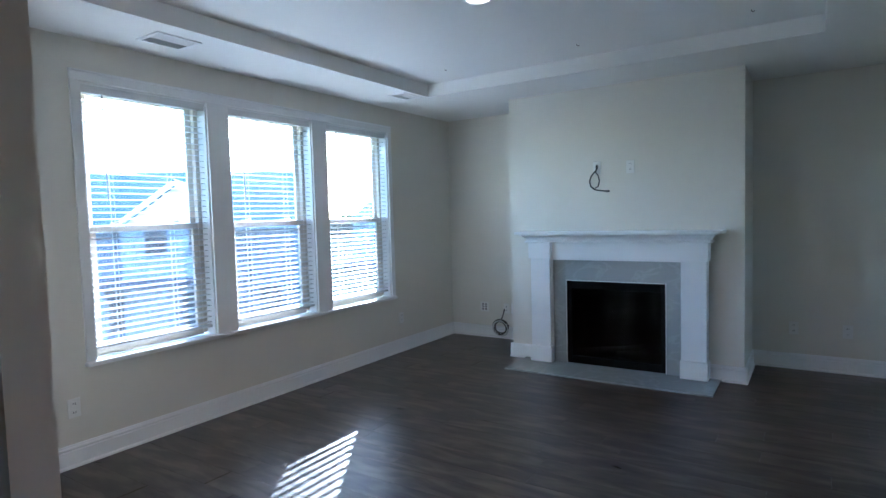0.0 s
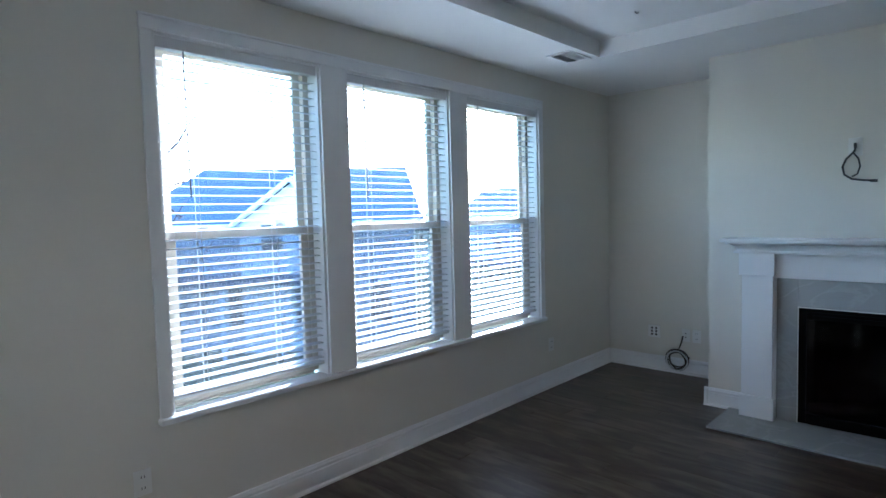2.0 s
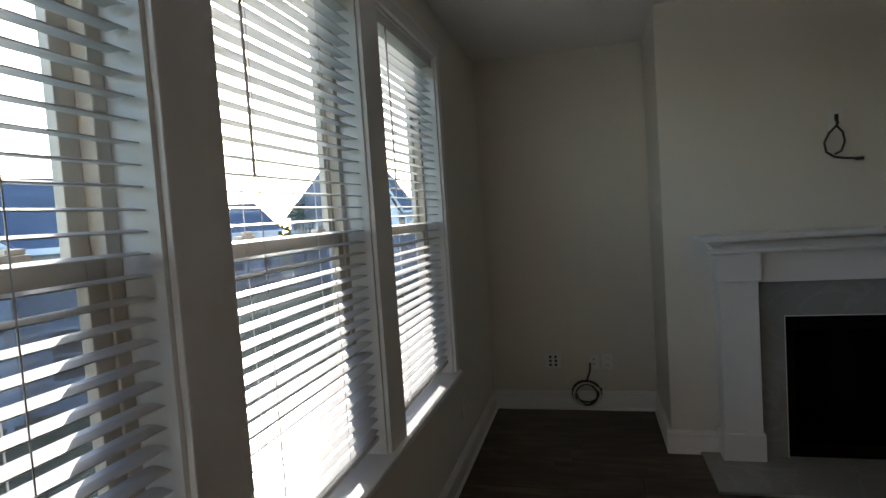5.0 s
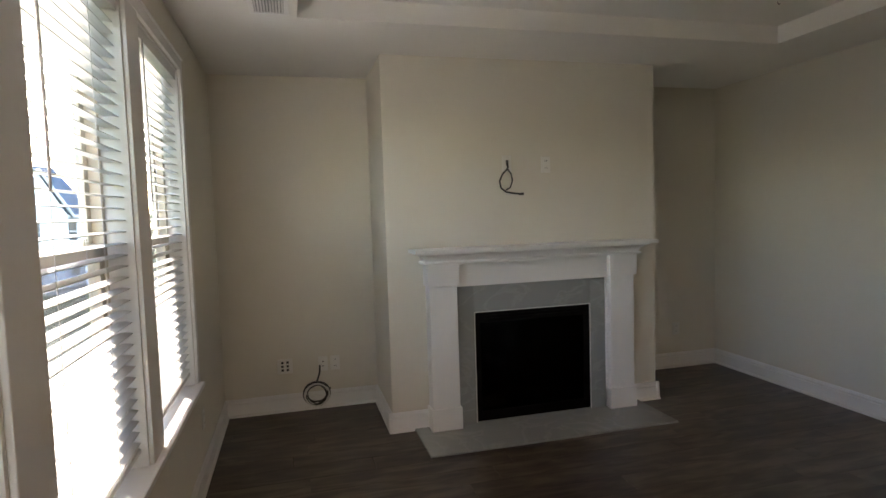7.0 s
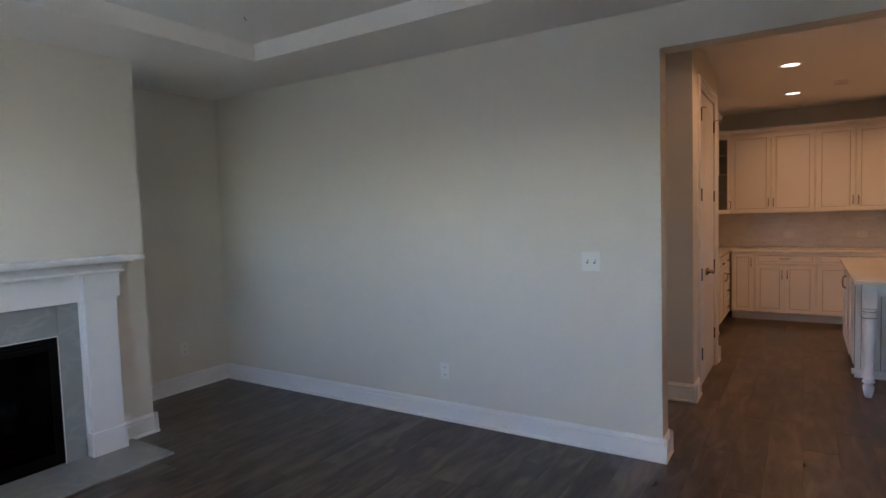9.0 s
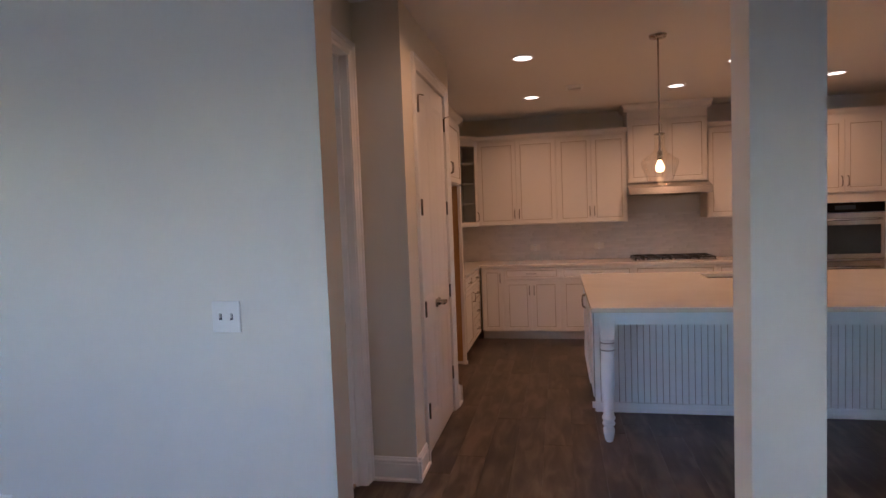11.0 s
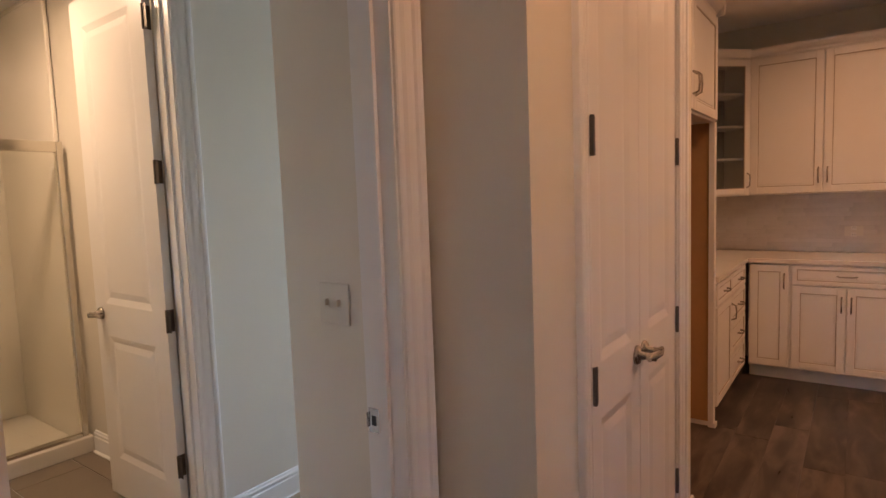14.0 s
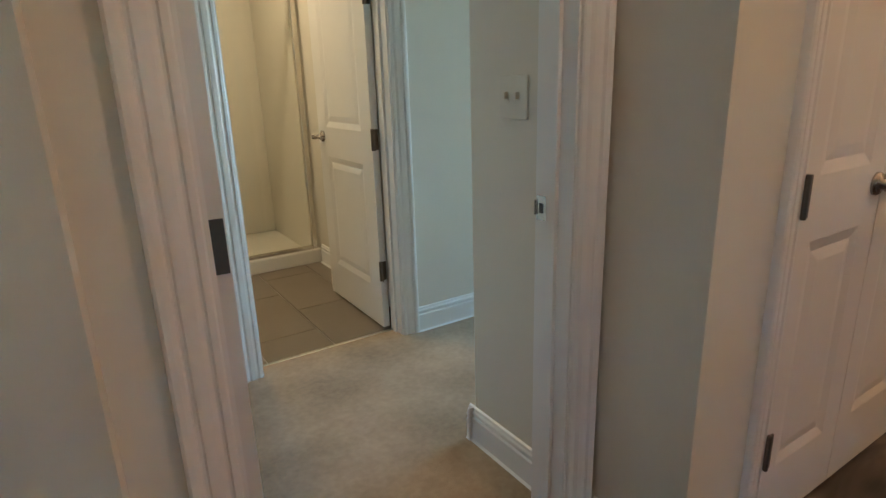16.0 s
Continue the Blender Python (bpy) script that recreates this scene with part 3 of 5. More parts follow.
for u, v in crown:
    e = max(0.0, u - 0.12)
    rings.append([cm.verts.new(p) for p in ((-hw - 0.19 - e, -0.001, v), (-hw - 0.19 - e, -u - 0.001, v), (hw + 0.19 + e, -u - 0.001, v), (hw + 0.19 + e, -0.001, v))])
for a, b in zip(rings, rings[1:]):
    for k in range(3):
        cm.faces.new((a[k], a[k + 1], b[k + 1], b[k]))
bmesh.ops.recalc_face_normals(cm, faces=cm.faces)
part("mantel_moulding", cm, TRIM, fp)
part("mantel_shelf", boxes((-0.912, 0.932, -0.25, -0.001, 1.27, 1.295), bevel=0.002), TRIM, fp)
part("firebox", boxes((-0.459, 0.459, 0.4, 0.42, 0.017, 0.818), (-0.459, -0.446, 0.0, 0.4, 0.017, 0.818), (0.446, 0.459, 0.0, 0.4, 0.017, 0.818),
                      (-0.446, 0.446, 0.0, 0.4, 0.017, 0.03), (-0.446, 0.446, 0.0, 0.4, 0.802, 0.818)), SOOT, fp, "dark brick firebox")
part("firebox_frame", boxes((-0.459, -0.411, -0.05, -0.02, 0.018, 0.818), (0.411, 0.459, -0.05, -0.02, 0.018, 0.818), (-0.411, 0.411, -0.05, -0.02, 0.742, 0.818),
                            (-0.411, 0.411, -0.05, -0.02, 0.018, 0.09), bevel=0.004), BLACK, fp, "black steel face frame")
# Thin pale strips paint in the highlight along the marble's bevelled edge.
part("edge_line", boxes((-0.4605, -0.4555, -0.0635, -0.0622, 0.0165, 0.8255), (0.4555, 0.4605, -0.0635, -0.0622, 0.0165, 0.8255), (-0.4555, 0.4555, -0.0635, -0.0622, 0.8205, 0.8255)), PLATE, fp, "pale strip painted as the highlight on the marble edge")
part("vent_bar", boxes((-0.37, 0.37, -0.058, -0.05, 0.764, 0.772), (-0.37, 0.37, -0.058, -0.05, 0.787, 0.795)), BLACK, fp)
part("glass_front", boxes((-0.411, 0.411, -0.038, -0.034, 0.09, 0.742)), SMOKE, fp)
for k, (x, y, r, a) in enumerate(((-0.2, 0.15, 0.05, 10), (0.18, 0.16, 0.045, -14), (-0.02, 0.25, 0.055, 3), (0.02, 0.14, 0.035, 30))):
    pts = [(x + 0.22 * s * math.cos(radians(a)), y + 0.05 * s, 0.1 + 0.05 * (k == 3) + 0.22 * s * math.sin(radians(a)) * 0.3) for s in (-1, -0.5, 0, 0.5, 1)]
    part("log", tube(pts, [r * f for f in (0.7, 0.95, 1.0, 0.9, 0.75)], 9), LOG, fp, "ceramic fire log")

# ---- plates, cables, vents ----
R90 = {"x+": 90, "x-": -90, "y-": 0, "y+": 180}


def wall_plate(x, y, z, face, kind, w=0.075, h=0.118, label="white plastic duplex outlet on the wall", cat="outlet", face_mat=PLATE):
    """Front looks along local -y."""
    t = thing("wall_outlet" if cat == "outlet" else "light_switch", label, cat, pose(x, y, z, 0, 0, R90[face]))
    part("cover_plate", boxes((-w / 2, w / 2, -0.007, -0.0005, -h / 2, h / 2), bevel=0.003), face_mat, t)
    if kind == "duplex":
        for s in (-1, 1):
            part("socket", boxes((-0.017, 0.017, -0.009, -0.007, s * 0.026 - 0.015, s * 0.026 + 0.015), bevel=0.0008), PLATE, t)
            part("slot", boxes((-0.008, -0.005, -0.0096, -0.009, s * 0.026 - 0.005, s * 0.026 + 0.007), (0.005, 0.008, -0.0096, -0.009, s * 0.026 - 0.005, s * 0.026 + 0.007)), SLOT, t)
    elif kind == "jacks":
        for a in (-1, 1):
            for s in (-1, 0, 1):
                part("jack", boxes((a * 0.02 - 0.009, a * 0.02 + 0.009, -0.009, -0.007, s * 0.03 - 0.009, s * 0.03 + 0.009)), SLOT, t)
    elif kind == "toggle":
        n = 2 if w > 0.1 else 1
        for i in range(n):
            xx = (i - (n - 1) / 2) * 0.046
            part("toggle", boxes((xx - 0.004, xx + 0.004, -0.02, -0.007, -0.004, 0.014), bevel=0.0015), face_mat, t)
            part("toggle_slot", boxes((xx - 0.006, xx + 0.006, -0.0078, -0.007, -0.012, 0.012)), SLOT if face_mat is PLATE else face_mat, t)
    elif kind == "coax":
        for s in (-1, 1):
            part("jack", lathe([(0.0, -0.0), (0.005, 0.0), (0.005, 0.006), (0, 0.006)], 10), SLOT, t, "", pose(0, -0.007, s * 0.018, 90))
    return t


wall_plate(0, -4.388, 0.361, "x+", "duplex")
wall_plate(0, -1.069, 0.371, "x+", "duplex")
wall_plate(0.46, 0, 0.365, "y-", "jacks", 0.118, 0.118, "white plate with six dark media jacks", "outlet")
wall_plate(0.755, 0, 0.36, "y-", "coax", label="white coax jack plate above a coiled cable")
wall_plate(0.85, 0, 0.36, "y-", "duplex")
wall_plate(3.653, 0, 0.373, "y-", "duplex")
wall_plate(4.055, 0, 0.37, "y-", "duplex")
wall_plate(2.093, FY, 1.884, "y-", "coax", label="white cable pass-through plate over the mantel")
wall_plate(2.4, FY, 1.874, "y-", "duplex", label="white duplex outlet over the mantel")
wall_plate(EX0, -3.567, 1.182, "x-", "toggle", 0.118, 0.12, "white double toggle switch beside the opening", "switch")
wall_plate(EX0, -2.475, 0.363, "x-", "duplex")
wall_plate(5.69, -3.37, 1.173, "x-", "toggle", 0.115, 0.115, "ivory double toggle switch inside the bedroom", "switch", IVORY)
wall_plate(6.5, -2.27, 0.36, "y-", "duplex")
wall_plate(10.03, -4.5, 1.08, "x-", "duplex", 0.118, 0.075, "pale outlet on the backsplash", face_mat=IVORY)
wall_plate(10.03, -5.3, 1.08, "x-", "duplex", 0.118, 0.075, "pale outlet on the backsplash", face_mat=IVORY)
wall_plate(10.03, -6.9, 1.08, "x-", "duplex", 0.118, 0.075, "pale outlet on the backsplash", face_mat=IVORY)


def coil(name, label, cx, y, cz, r, turns, rad, material, lead):
    t = thing(name, label, "cable", pose(0, 0, 0))
    pts = list(lead)
    for k in range(turns * 20 + 1):
        a = math.pi / 2 + k / 20 * 2 * math.pi
        rr = r * (1 + 0.14 * math.sin(k * 0.37) + 0.07 * math.sin(k * 0.113 + 1))
        pts.append((cx + rr * math.cos(a), y - 0.012 - 0.02 * abs(math.sin(k * 0.21)), cz + rr * math.sin(a)))
    part("cord", tube(pts, rad, 6), material, t)
    return t


c = coil("cable_coil", "coiled black and grey media cable hanging from a jack", 0.695, -0.03, 0.135, 0.086, 5, 0.007, CABLE, [(0.728, -0.008, 0.35), (0.725, -0.03, 0.3), (0.705, -0.035, 0.24)])
part("second_cord", tube([(0.695 + 0.08 * math.cos(k / 18 * 2 * math.pi), -0.055 - 0.006 * math.sin(k * 0.3), 0.13 + 0.08 * math.sin(k / 18 * 2 * math.pi)) for k in range(50)], 0.006, 6), CORD, c)
part("third_cord", tube([(0.695 + 0.093 * math.cos(k / 16 * 2 * math.pi + 1) * (1 + 0.08 * math.sin(k * 0.5)), -0.062 - 0.008 * math.sin(k * 0.23), 0.128 + 0.09 * math.sin(k / 16 * 2 * math.pi + 1)) for k in range(40)], 0.006, 6), CORD, c)
part("tie", boxes((0.6, 0.62, -0.07, -0.028, 0.12, 0.135), bevel=0.003), CABLE, c)
part("connector", boxes((0.775, 0.805, -0.06, -0.045, 0.16, 0.175), bevel=0.003), CABLE, c)
h = thing("video_cable", "black video cable looped out of a plate over the mantel", "cable", pose(0.093, FY + 0.68, 0.018))
part("cord", tube([(2.0, -0.69, 1.865), (2.0, -0.71, 1.84), (1.985, -0.72, 1.82), (1.955, -0.715, 1.79), (1.935, -0.705, 1.74), (1.945, -0.7, 1.69), (1.985, -0.7, 1.66), (2.04, -0.7, 1.65), (2.085, -0.705, 1.645)], 0.0065, 7), CABLE, h)
part("loop", tube([(1.99, -0.71, 1.83), (2.02, -0.715, 1.79), (2.03, -0.712, 1.74), (2.015, -0.705, 1.69), (1.985, -0.7, 1.675)], 0.0055, 7), CABLE, h)
part("plug", boxes((2.08, 2.12, -0.712, -0.695, 1.634, 1.652), bevel=0.003), CABLE, h, "black video plug")
part("upper_plug", boxes((1.992, 2.008, -0.70, -0.685, 1.855, 1.89), bevel=0.002), CABLE, h)


def vent(x, y, z, w, l, group="ceiling vents"):
    t = thing("ceiling_vent", "white slotted ceiling air vent", "vent", pose(x, y, z), group)
    part("frame", boxes((-w / 2, w / 2, -l / 2, -l / 2 + 0.025, -0.008, -0.0005), (-w / 2, w / 2, l / 2 - 0.025, l / 2, -0.008, -0.0005),
                        (-w / 2, -w / 2 + 0.025, -l / 2 + 0.025, l / 2 - 0.025, -0.008, -0.0005), (w / 2 - 0.025, w / 2, -l / 2 + 0.025, l / 2 - 0.025, -0.008, -0.0005), bevel=0.002), TRIM, t)
    part("backing", boxes((-w / 2 + 0.02, w / 2 - 0.02, -l / 2 + 0.02, l / 2 - 0.02, -0.002, -0.0006)), CABLEW, t)
    n = int((w - 0.05) / 0.014)
    me = mesh_of("slat", boxes((-0.005, 0.005, -l / 2 + 0.025, l / 2 - 0.025, -0.0007, 0.0007)), TRIM)
    for k in range(n):
        o = new("slat", me)
        o.parent = t
        o.matrix_basis = pose(-w / 2 + 0.025 + (k + 0.5) * (w - 0.05) / n, 0, -0.0055, 0, 35 if k < n / 2 else -35, 0)


vent(0.37, -3.86, SOFFIT, 0.25, 0.3)
vent(0.5, -1.555, SOFFIT, 0.2, 0.29)
vent(8.425, -4.995, KCEIL, 0.22, 0.17)
for x, y in ((1.1, -1.765), (2.28, -1.75), (3.45, -1.762)):
    t = thing("ceiling_hook", "small metal wire stub hanging from the ceiling", "hook", pose(x, y, TRAY), "wire stubs in the ceiling")
    part("stem", tube([(0, 0, -0.0005), (0.004, 0, -0.012), (0.012, 0.002, -0.016), (0.02, 0.002, -0.01)], 0.003, 6), DARKN, t)


# ---- downlights ----
def downlight(x, y, z, watts, r=0.075):
    t = thing("downlight", "lit recessed ceiling light with white trim ring", "ceiling light", pose(x, y, z), "recessed ceiling lights")
    part("trim_ring", lathe([(r + 0.018, -0.0005), (r + 0.016, -0.005), (r, -0.006), (r - 0.004, -0.002)], 28), TRIM, t)
    part("lens", lathe([(0, -0.003), (r - 0.003, -0.003)], 28), WARM, t, "glowing warm lens")
    l = new("lamp", bpy.data.lights.new("downlight", "AREA"))
    l.data.shape, l.data.size, l.data.energy, l.data.color, l.data.spread = "DISK", r * 1.8, watts, (1.0, 0.48, 0.2), radians(150)
    l.matrix_basis = pose(0, 0, -0.012)
    l.parent = t


downlight(2.13, -3.0, TRAY, LIVING_W)
# The last two are unseen, added along the grid to brighten the kitchen.
for x, y in ((7.185, -4.564), (8.776, -4.559), (8.742, -6.0), (7.85, -6.323), (5.594, -4.564), (7.185, -7.5), (8.742, -7.44)):
    downlight(x, y, KCEIL, KITCHEN_W)
t = thing("bath_ceiling_light", "lit round flush ceiling light in the bathroom", "ceiling light", pose(5.3, -1.3, KCEIL))
part("base", lathe([(0.15, -0.0005), (0.15, -0.02), (0.14, -0.025)], 28), NICKEL, t)
part("shade", lathe([(0.14, -0.02), (0.13, -0.05), (0.09, -0.075), (0, -0.085)], 28), WARM, t, "glowing frosted shade")
l = new("lamp", bpy.data.lights.new("bath", "AREA"))
l.data.shape, l.data.size, l.data.energy, l.data.color = "DISK", 0.25, BATH_W, (1.0, 0.64, 0.33)
l.matrix_basis = pose(0, 0, -0.095)
l.parent = t


# ---- doors ----
def raised(bm, x0, x1, z0, z1, y, depth, slope):
    """A sunk panel with sloping sides, front at y, towards -y."""
    out = [bm.verts.new(p) for p in ((x0, y, z0), (x1, y, z0), (x1, y, z1), (x0, y, z1))]
    inn = [bm.verts.new(p) for p in ((x0 + slope, y + depth, z0 + slope), (x1 - slope, y + depth, z0 + slope), (x1 - slope, y + depth, z1 - slope), (x0 + slope, y + depth, z1 - slope))]
    fld = [bm.verts.new(p) for p in ((x0 + 2 * slope, y + depth * 0.35, z0 + 2 * slope), (x1 - 2 * slope, y + depth * 0.35, z0 + 2 * slope), (x1 - 2 * slope, y + depth * 0.35, z1 - 2 * slope), (x0 + 2 * slope, y + depth * 0.35, z1 - 2 * slope))]
    for a, b in ((out, inn), (inn, fld)):
        for k in range(4):
            bm.faces.new((a[k], a[(k + 1) % 4], b[(k + 1) % 4], b[k]))
    bm.faces.new(fld)


def door_leaf(t, w, h, th=0.035):
    """Two-panel leaf in t: x from 0 (hinges) to w, front at y = 0 facing -y, back at y = th."""
    st = min(0.115, w * 0.2)
    rows = [(0.21, 0.83), (0.988, h - 0.13)]
    part("leaf", boxes((0, st, 0, th, 0.008, h), (w - st, w, 0, th, 0.008, h), (st, w - st, 0, th, 0.008, 0.21), (st, w - st, 0, th, 0.83, 0.988), (st, w - st, 0, th, h - 0.13, h)), DOOR, t)
    for z0, z1 in rows:
        bm = bmesh.new()
        raised(bm, st, w - st, z0, z1, 0, 0.0065, 0.03)
        part("panel", bm, DOOR, t)
        bm = bmesh.new()
        raised(bm, st, w - st, z0, z1, 0, 0.0065, 0.03)
        for v in bm.verts:
            v.co.y = th - v.co.y
        bmesh.ops.reverse_faces(bm, faces=bm.faces)
        part("panel", bm, DOOR, t)


def lever(t, x, z, y, side, out=-1):
    """Rose, neck and lever; side: the way the lever points along x; out: away from the leaf along y."""
    q = part("door_handle", lathe([(0, 0), (0.031, 0), (0.031, 0.006), (0.026, 0.012), (0.013, 0.014), (0.011, 0.045), (0.0135, 0.05), (0.0135, 0.062), (0, 0.064)], 20), NICKEL, t, "satin nickel lever handle", pose(x, y, z, 90 if out < 0 else -90))
    bm = tube([(0, 0, 0.055), (side * 0.03, 0, 0.058), (side * 0.07, -0.004 * 1, 0.056), (side * 0.105, 0.002, 0.05)], [0.011, 0.011, 0.010, 0.008], 10)
    part("lever_arm", bm, NICKEL, q)


def hinge(t, x, z, y, jamb_side, knuckle=True):
    part("hinge", lathe([(0, z - 0.05), (0.0055, z - 0.05), (0.0065, z - 0.047), (0.0065, z + 0.047), (0.0055, z + 0.05), (0, z + 0.05)], 10, x, y), HINGE, t)
    part("hinge_leaf", boxes((*sorted((x, x + jamb_side * 0.018)), y - 0.001, y + 0.004, z - 0.048, z + 0.048)), HINGE, t)


HZ = (0.31, 0.955, 1.59, 2.22)
pd = thing("pantry_door", "closed white two-panel pantry door with nickel lever", "door", pose(6.008, -3.962, 0), "pantry doors")
door_leaf(pd, 0.4325, 2.428)
lever(pd, 0.398, 0.932, 0, 1)
for z in HZ:
    hinge(pd, -0.02, z, -0.0265, 1)
pd2 = thing("pantry_door", "closed white two-panel pantry door with nickel lever", "door", pose(6.877, -3.927, 0, 0, 0, 180), "pantry doors")
door_leaf(pd2, 0.4325, 2.428)
lever(pd2, 0.398, 0.932, 0.035, 1, 1)
for z in HZ:
    hinge(pd2, -0.004, z, 0.043, -1)
for d, yy in ((pd, -0.002), (pd2, 0.037)):
    part("door_stop", tube([(-0.005, yy - 0.006 if d is pd else yy + 0.006, 2.275), (-0.005, yy * 3 - 0.03 if d is pd else yy + 0.03, 2.278), (0.02, yy - 0.05 if d is pd else yy + 0.05, 2.278)], 0.004, 7), NICKEL, d, "nickel hinge-pin door stop")

# bedroom door, swung into the room
bd = thing("bedroom_door", "white two-panel bedroom door standing open into the room", "door", pose(4.876, -3.565, 0, 0, 0, 85))
door_leaf(bd, 0.755, 2.428)
lever(bd, 0.69, 0.94, 0, -1)
lever(bd, 0.69, 0.94, 0.035, -1, 1)
part("latch_plate", boxes((0.755, 0.7565, 0.006, 0.029, 0.912, 0.968), (0.7565, 0.766, 0.012, 0.023, 0.932, 0.95)), NICKEL, bd)
for z in HZ:
    part("hinge", lathe([(0, z - 0.05), (0.0065, z - 0.05), (0.0065, z + 0.05), (0, z + 0.05)], 10, -0.004, 0.04), DARKN, bd, "dark bronze hinge")
    part("hinge_leaf", boxes((-0.0025, -0.0005, 0.002, 0.0345, z - 0.05, z + 0.05), bevel=0.0008), DARKN, bd)
hp = thing("jamb_hinge_plates", "dark rounded hinge leaves on the bedroom door jamb", "hinge", pose(4.825, -3.605, 0))
for z in HZ:
    part("hinge_leaf", boxes((0.0005, 0.003, -0.014, 0.034, z - 0.05, z + 0.05), bevel=0.0008), DARKN, hp)
sp = thing("strike_plate", "nickel strike plate on the bedroom door jamb", "strike plate", pose(5.59, -3.59, 0.923))
part("plate", boxes((-0.0025, -0.0005, -0.022, 0.016, -0.03, 0.03), bevel=0.0006), NICKEL, sp)
part("latch_hole", boxes((-0.003, -0.0025, -0.008, 0.006, -0.012, 0.012)), SLOT, sp)
part("strike_lip", boxes((-0.0075, -0.0025, 0.016, 0.02, -0.018, 0.018), bevel=0.001), NICKEL, sp)

# bathroom door, open into the bathroom along the side wall
ba = thing("bathroom_door", "white two-panel bathroom door standing open", "door", pose(5.898, -2.14, 0.012, 0, 0, 89.5))
door_leaf(ba, 0.68, 2.42)
lever(ba, 0.62, 0.935, 0.035, -1, 1)
lever(ba, 0.62, 0.935, 0, -1, -1)
for z in HZ:
    part("hinge", lathe([(0, z - 0.05), (0.0065, z - 0.05), (0.0065, z + 0.05), (0, z + 0.05)], 10, -0.006, 0.036), DARKN, ba, "dark bronze hinge")
    part("hinge_leaf", boxes((-0.003, -0.0005, 0.003, 0.034, z - 0.048, z + 0.048), (-0.034, -0.006, 0.034, 0.0365, z - 0.048, z + 0.048)), DARKN, ba)

# ---- bathroom ----
sh = thing("shower_stall", "white acrylic shower stall with metal-framed glass door", "shower", pose(0, 0, 0))
part("shower_base", boxes((5.1, 6.055, -0.82, -0.72, 0.003, 0.105), (5.1, 6.055, -0.72, 0.2, 0.003, 0.04), bevel=0.01), FIBER, sh)
for q0 in ((5.1, 6.055, 0.18, 0.21, 0.041, 2.7), (6.03, 6.055, -0.72, 0.179, 0.041, 2.7), (5.1, 5.13, -0.72, 0.179, 0.041, 2.7)):
    part("wall_panel", boxes(q0, bevel=0.008), FIBER, sh)
part("door_frame", boxes((6.0, 6.034, -0.81, -0.77, 0.106, 1.85), (5.1, 5.137, -0.81, -0.77, 0.106, 1.85), (5.137, 6.0, -0.815, -0.765, 1.79, 1.85), (5.137, 6.0, -0.81, -0.77, 0.106, 0.13), bevel=0.004), CHROME, sh, "satin metal shower frame")
g = part("glass_door", boxes((5.14, 5.998, -0.793, -0.787, 0.13, 1.79)), SHGLASS, sh)
g.visible_shadow = False
bt = mesh_of("tile", boxes((-0.163, 0.163, -0.304, 0.304, 0.0022, 0.0075), bevel=0.0012), BTILE)
for i in range(-3, 3):
    for j in range(5):
        cx, cy = 5.7565 + i * 0.331, -1.915 + j * 0.612 - (0.306 if i % 2 else 0)
        if cy - 0.3 < -0.8 and cx + 0.16 < 6.3:
            o = new("tile", bt)
            o.parent = bath_floor
            o.matrix_basis = pose(cx, cy, 0)
part_ob = part("trim_threshold", boxes((5.21, 5.9, -2.185, -2.165, 0.002, 0.016), bevel=0.002), CHROME)
tagged(part_ob, "thin metal strip between carpet and tile", "threshold", "", "structure")


# ---- kitchen cabinets ----
def bar_pull(t, x, y, z, length=0.11, upright=True):
    if upright:
        pts = [(x, y, z - length / 2), (x, y - 0.028, z - length / 2 + 0.012), (x, y - 0.032, z), (x, y - 0.028, z + length / 2 - 0.012), (x, y, z + length / 2)]
    else:
        pts = [(x - length / 2, y, z), (x - length / 2 + 0.012, y - 0.028, z), (x, y - 0.032, z), (x + length / 2 - 0.012, y - 0.028, z), (x + length / 2, y, z)]
    return part("handle", tube(pts, [0.0065, 0.0055, 0.005, 0.0055, 0.0065], 7), NICKEL, t, "curved nickel pull")


def front(t, x0, x1, z0, z1, name="cabinet_door", pull=None, rail=0.05, glass=False, paint=None):
    """A framed front with a glazed inner bead, its face at y = -0.02."""
    p = part(name, boxes((x0, x0 + rail, -0.02, -0.0005, z0, z1), (x1 - rail, x1, -0.02, -0.0005, z0, z1), (x0 + rail, x1 - rail, -0.02, -0.0005, z0, z0 + rail),
                         (x0 + rail, x1 - rail, -0.02, -0.0005, z1 - rail, z1), bevel=0.0025), paint or CAB, t)
    a, b, c, d, s = x0 + rail, x1 - rail, z0 + rail, z1 - rail, 0.006
    part("bead", boxes((a, a + s, -0.0165, -0.006, c, d), (b - s, b, -0.0165, -0.006, c, d), (a + s, b - s, -0.0165, -0.006, c, c + s), (a + s, b - s, -0.0165, -0.006, d - s, d)), GLAZE, p)
    if glass:
        gp = part("glass_pane", boxes((a + s, b - s, -0.012, -0.009, c + s, d - s)), CABGLASS, p)
        gp.visible_shadow = False
    else:
        part("panel", boxes((a + s, b - s, -0.012, -0.004, c + s, d - s)), paint or CAB, p)
        part("panel_field", boxes((a + 0.018, b - 0.018, -0.0145, -0.012, c + 0.018, d - 0.018), bevel=0.002), paint or CAB, p)
    if pull:
        bar_pull(p, pull[0], -0.02, pull[1], 0.11, pull[2])
    return p


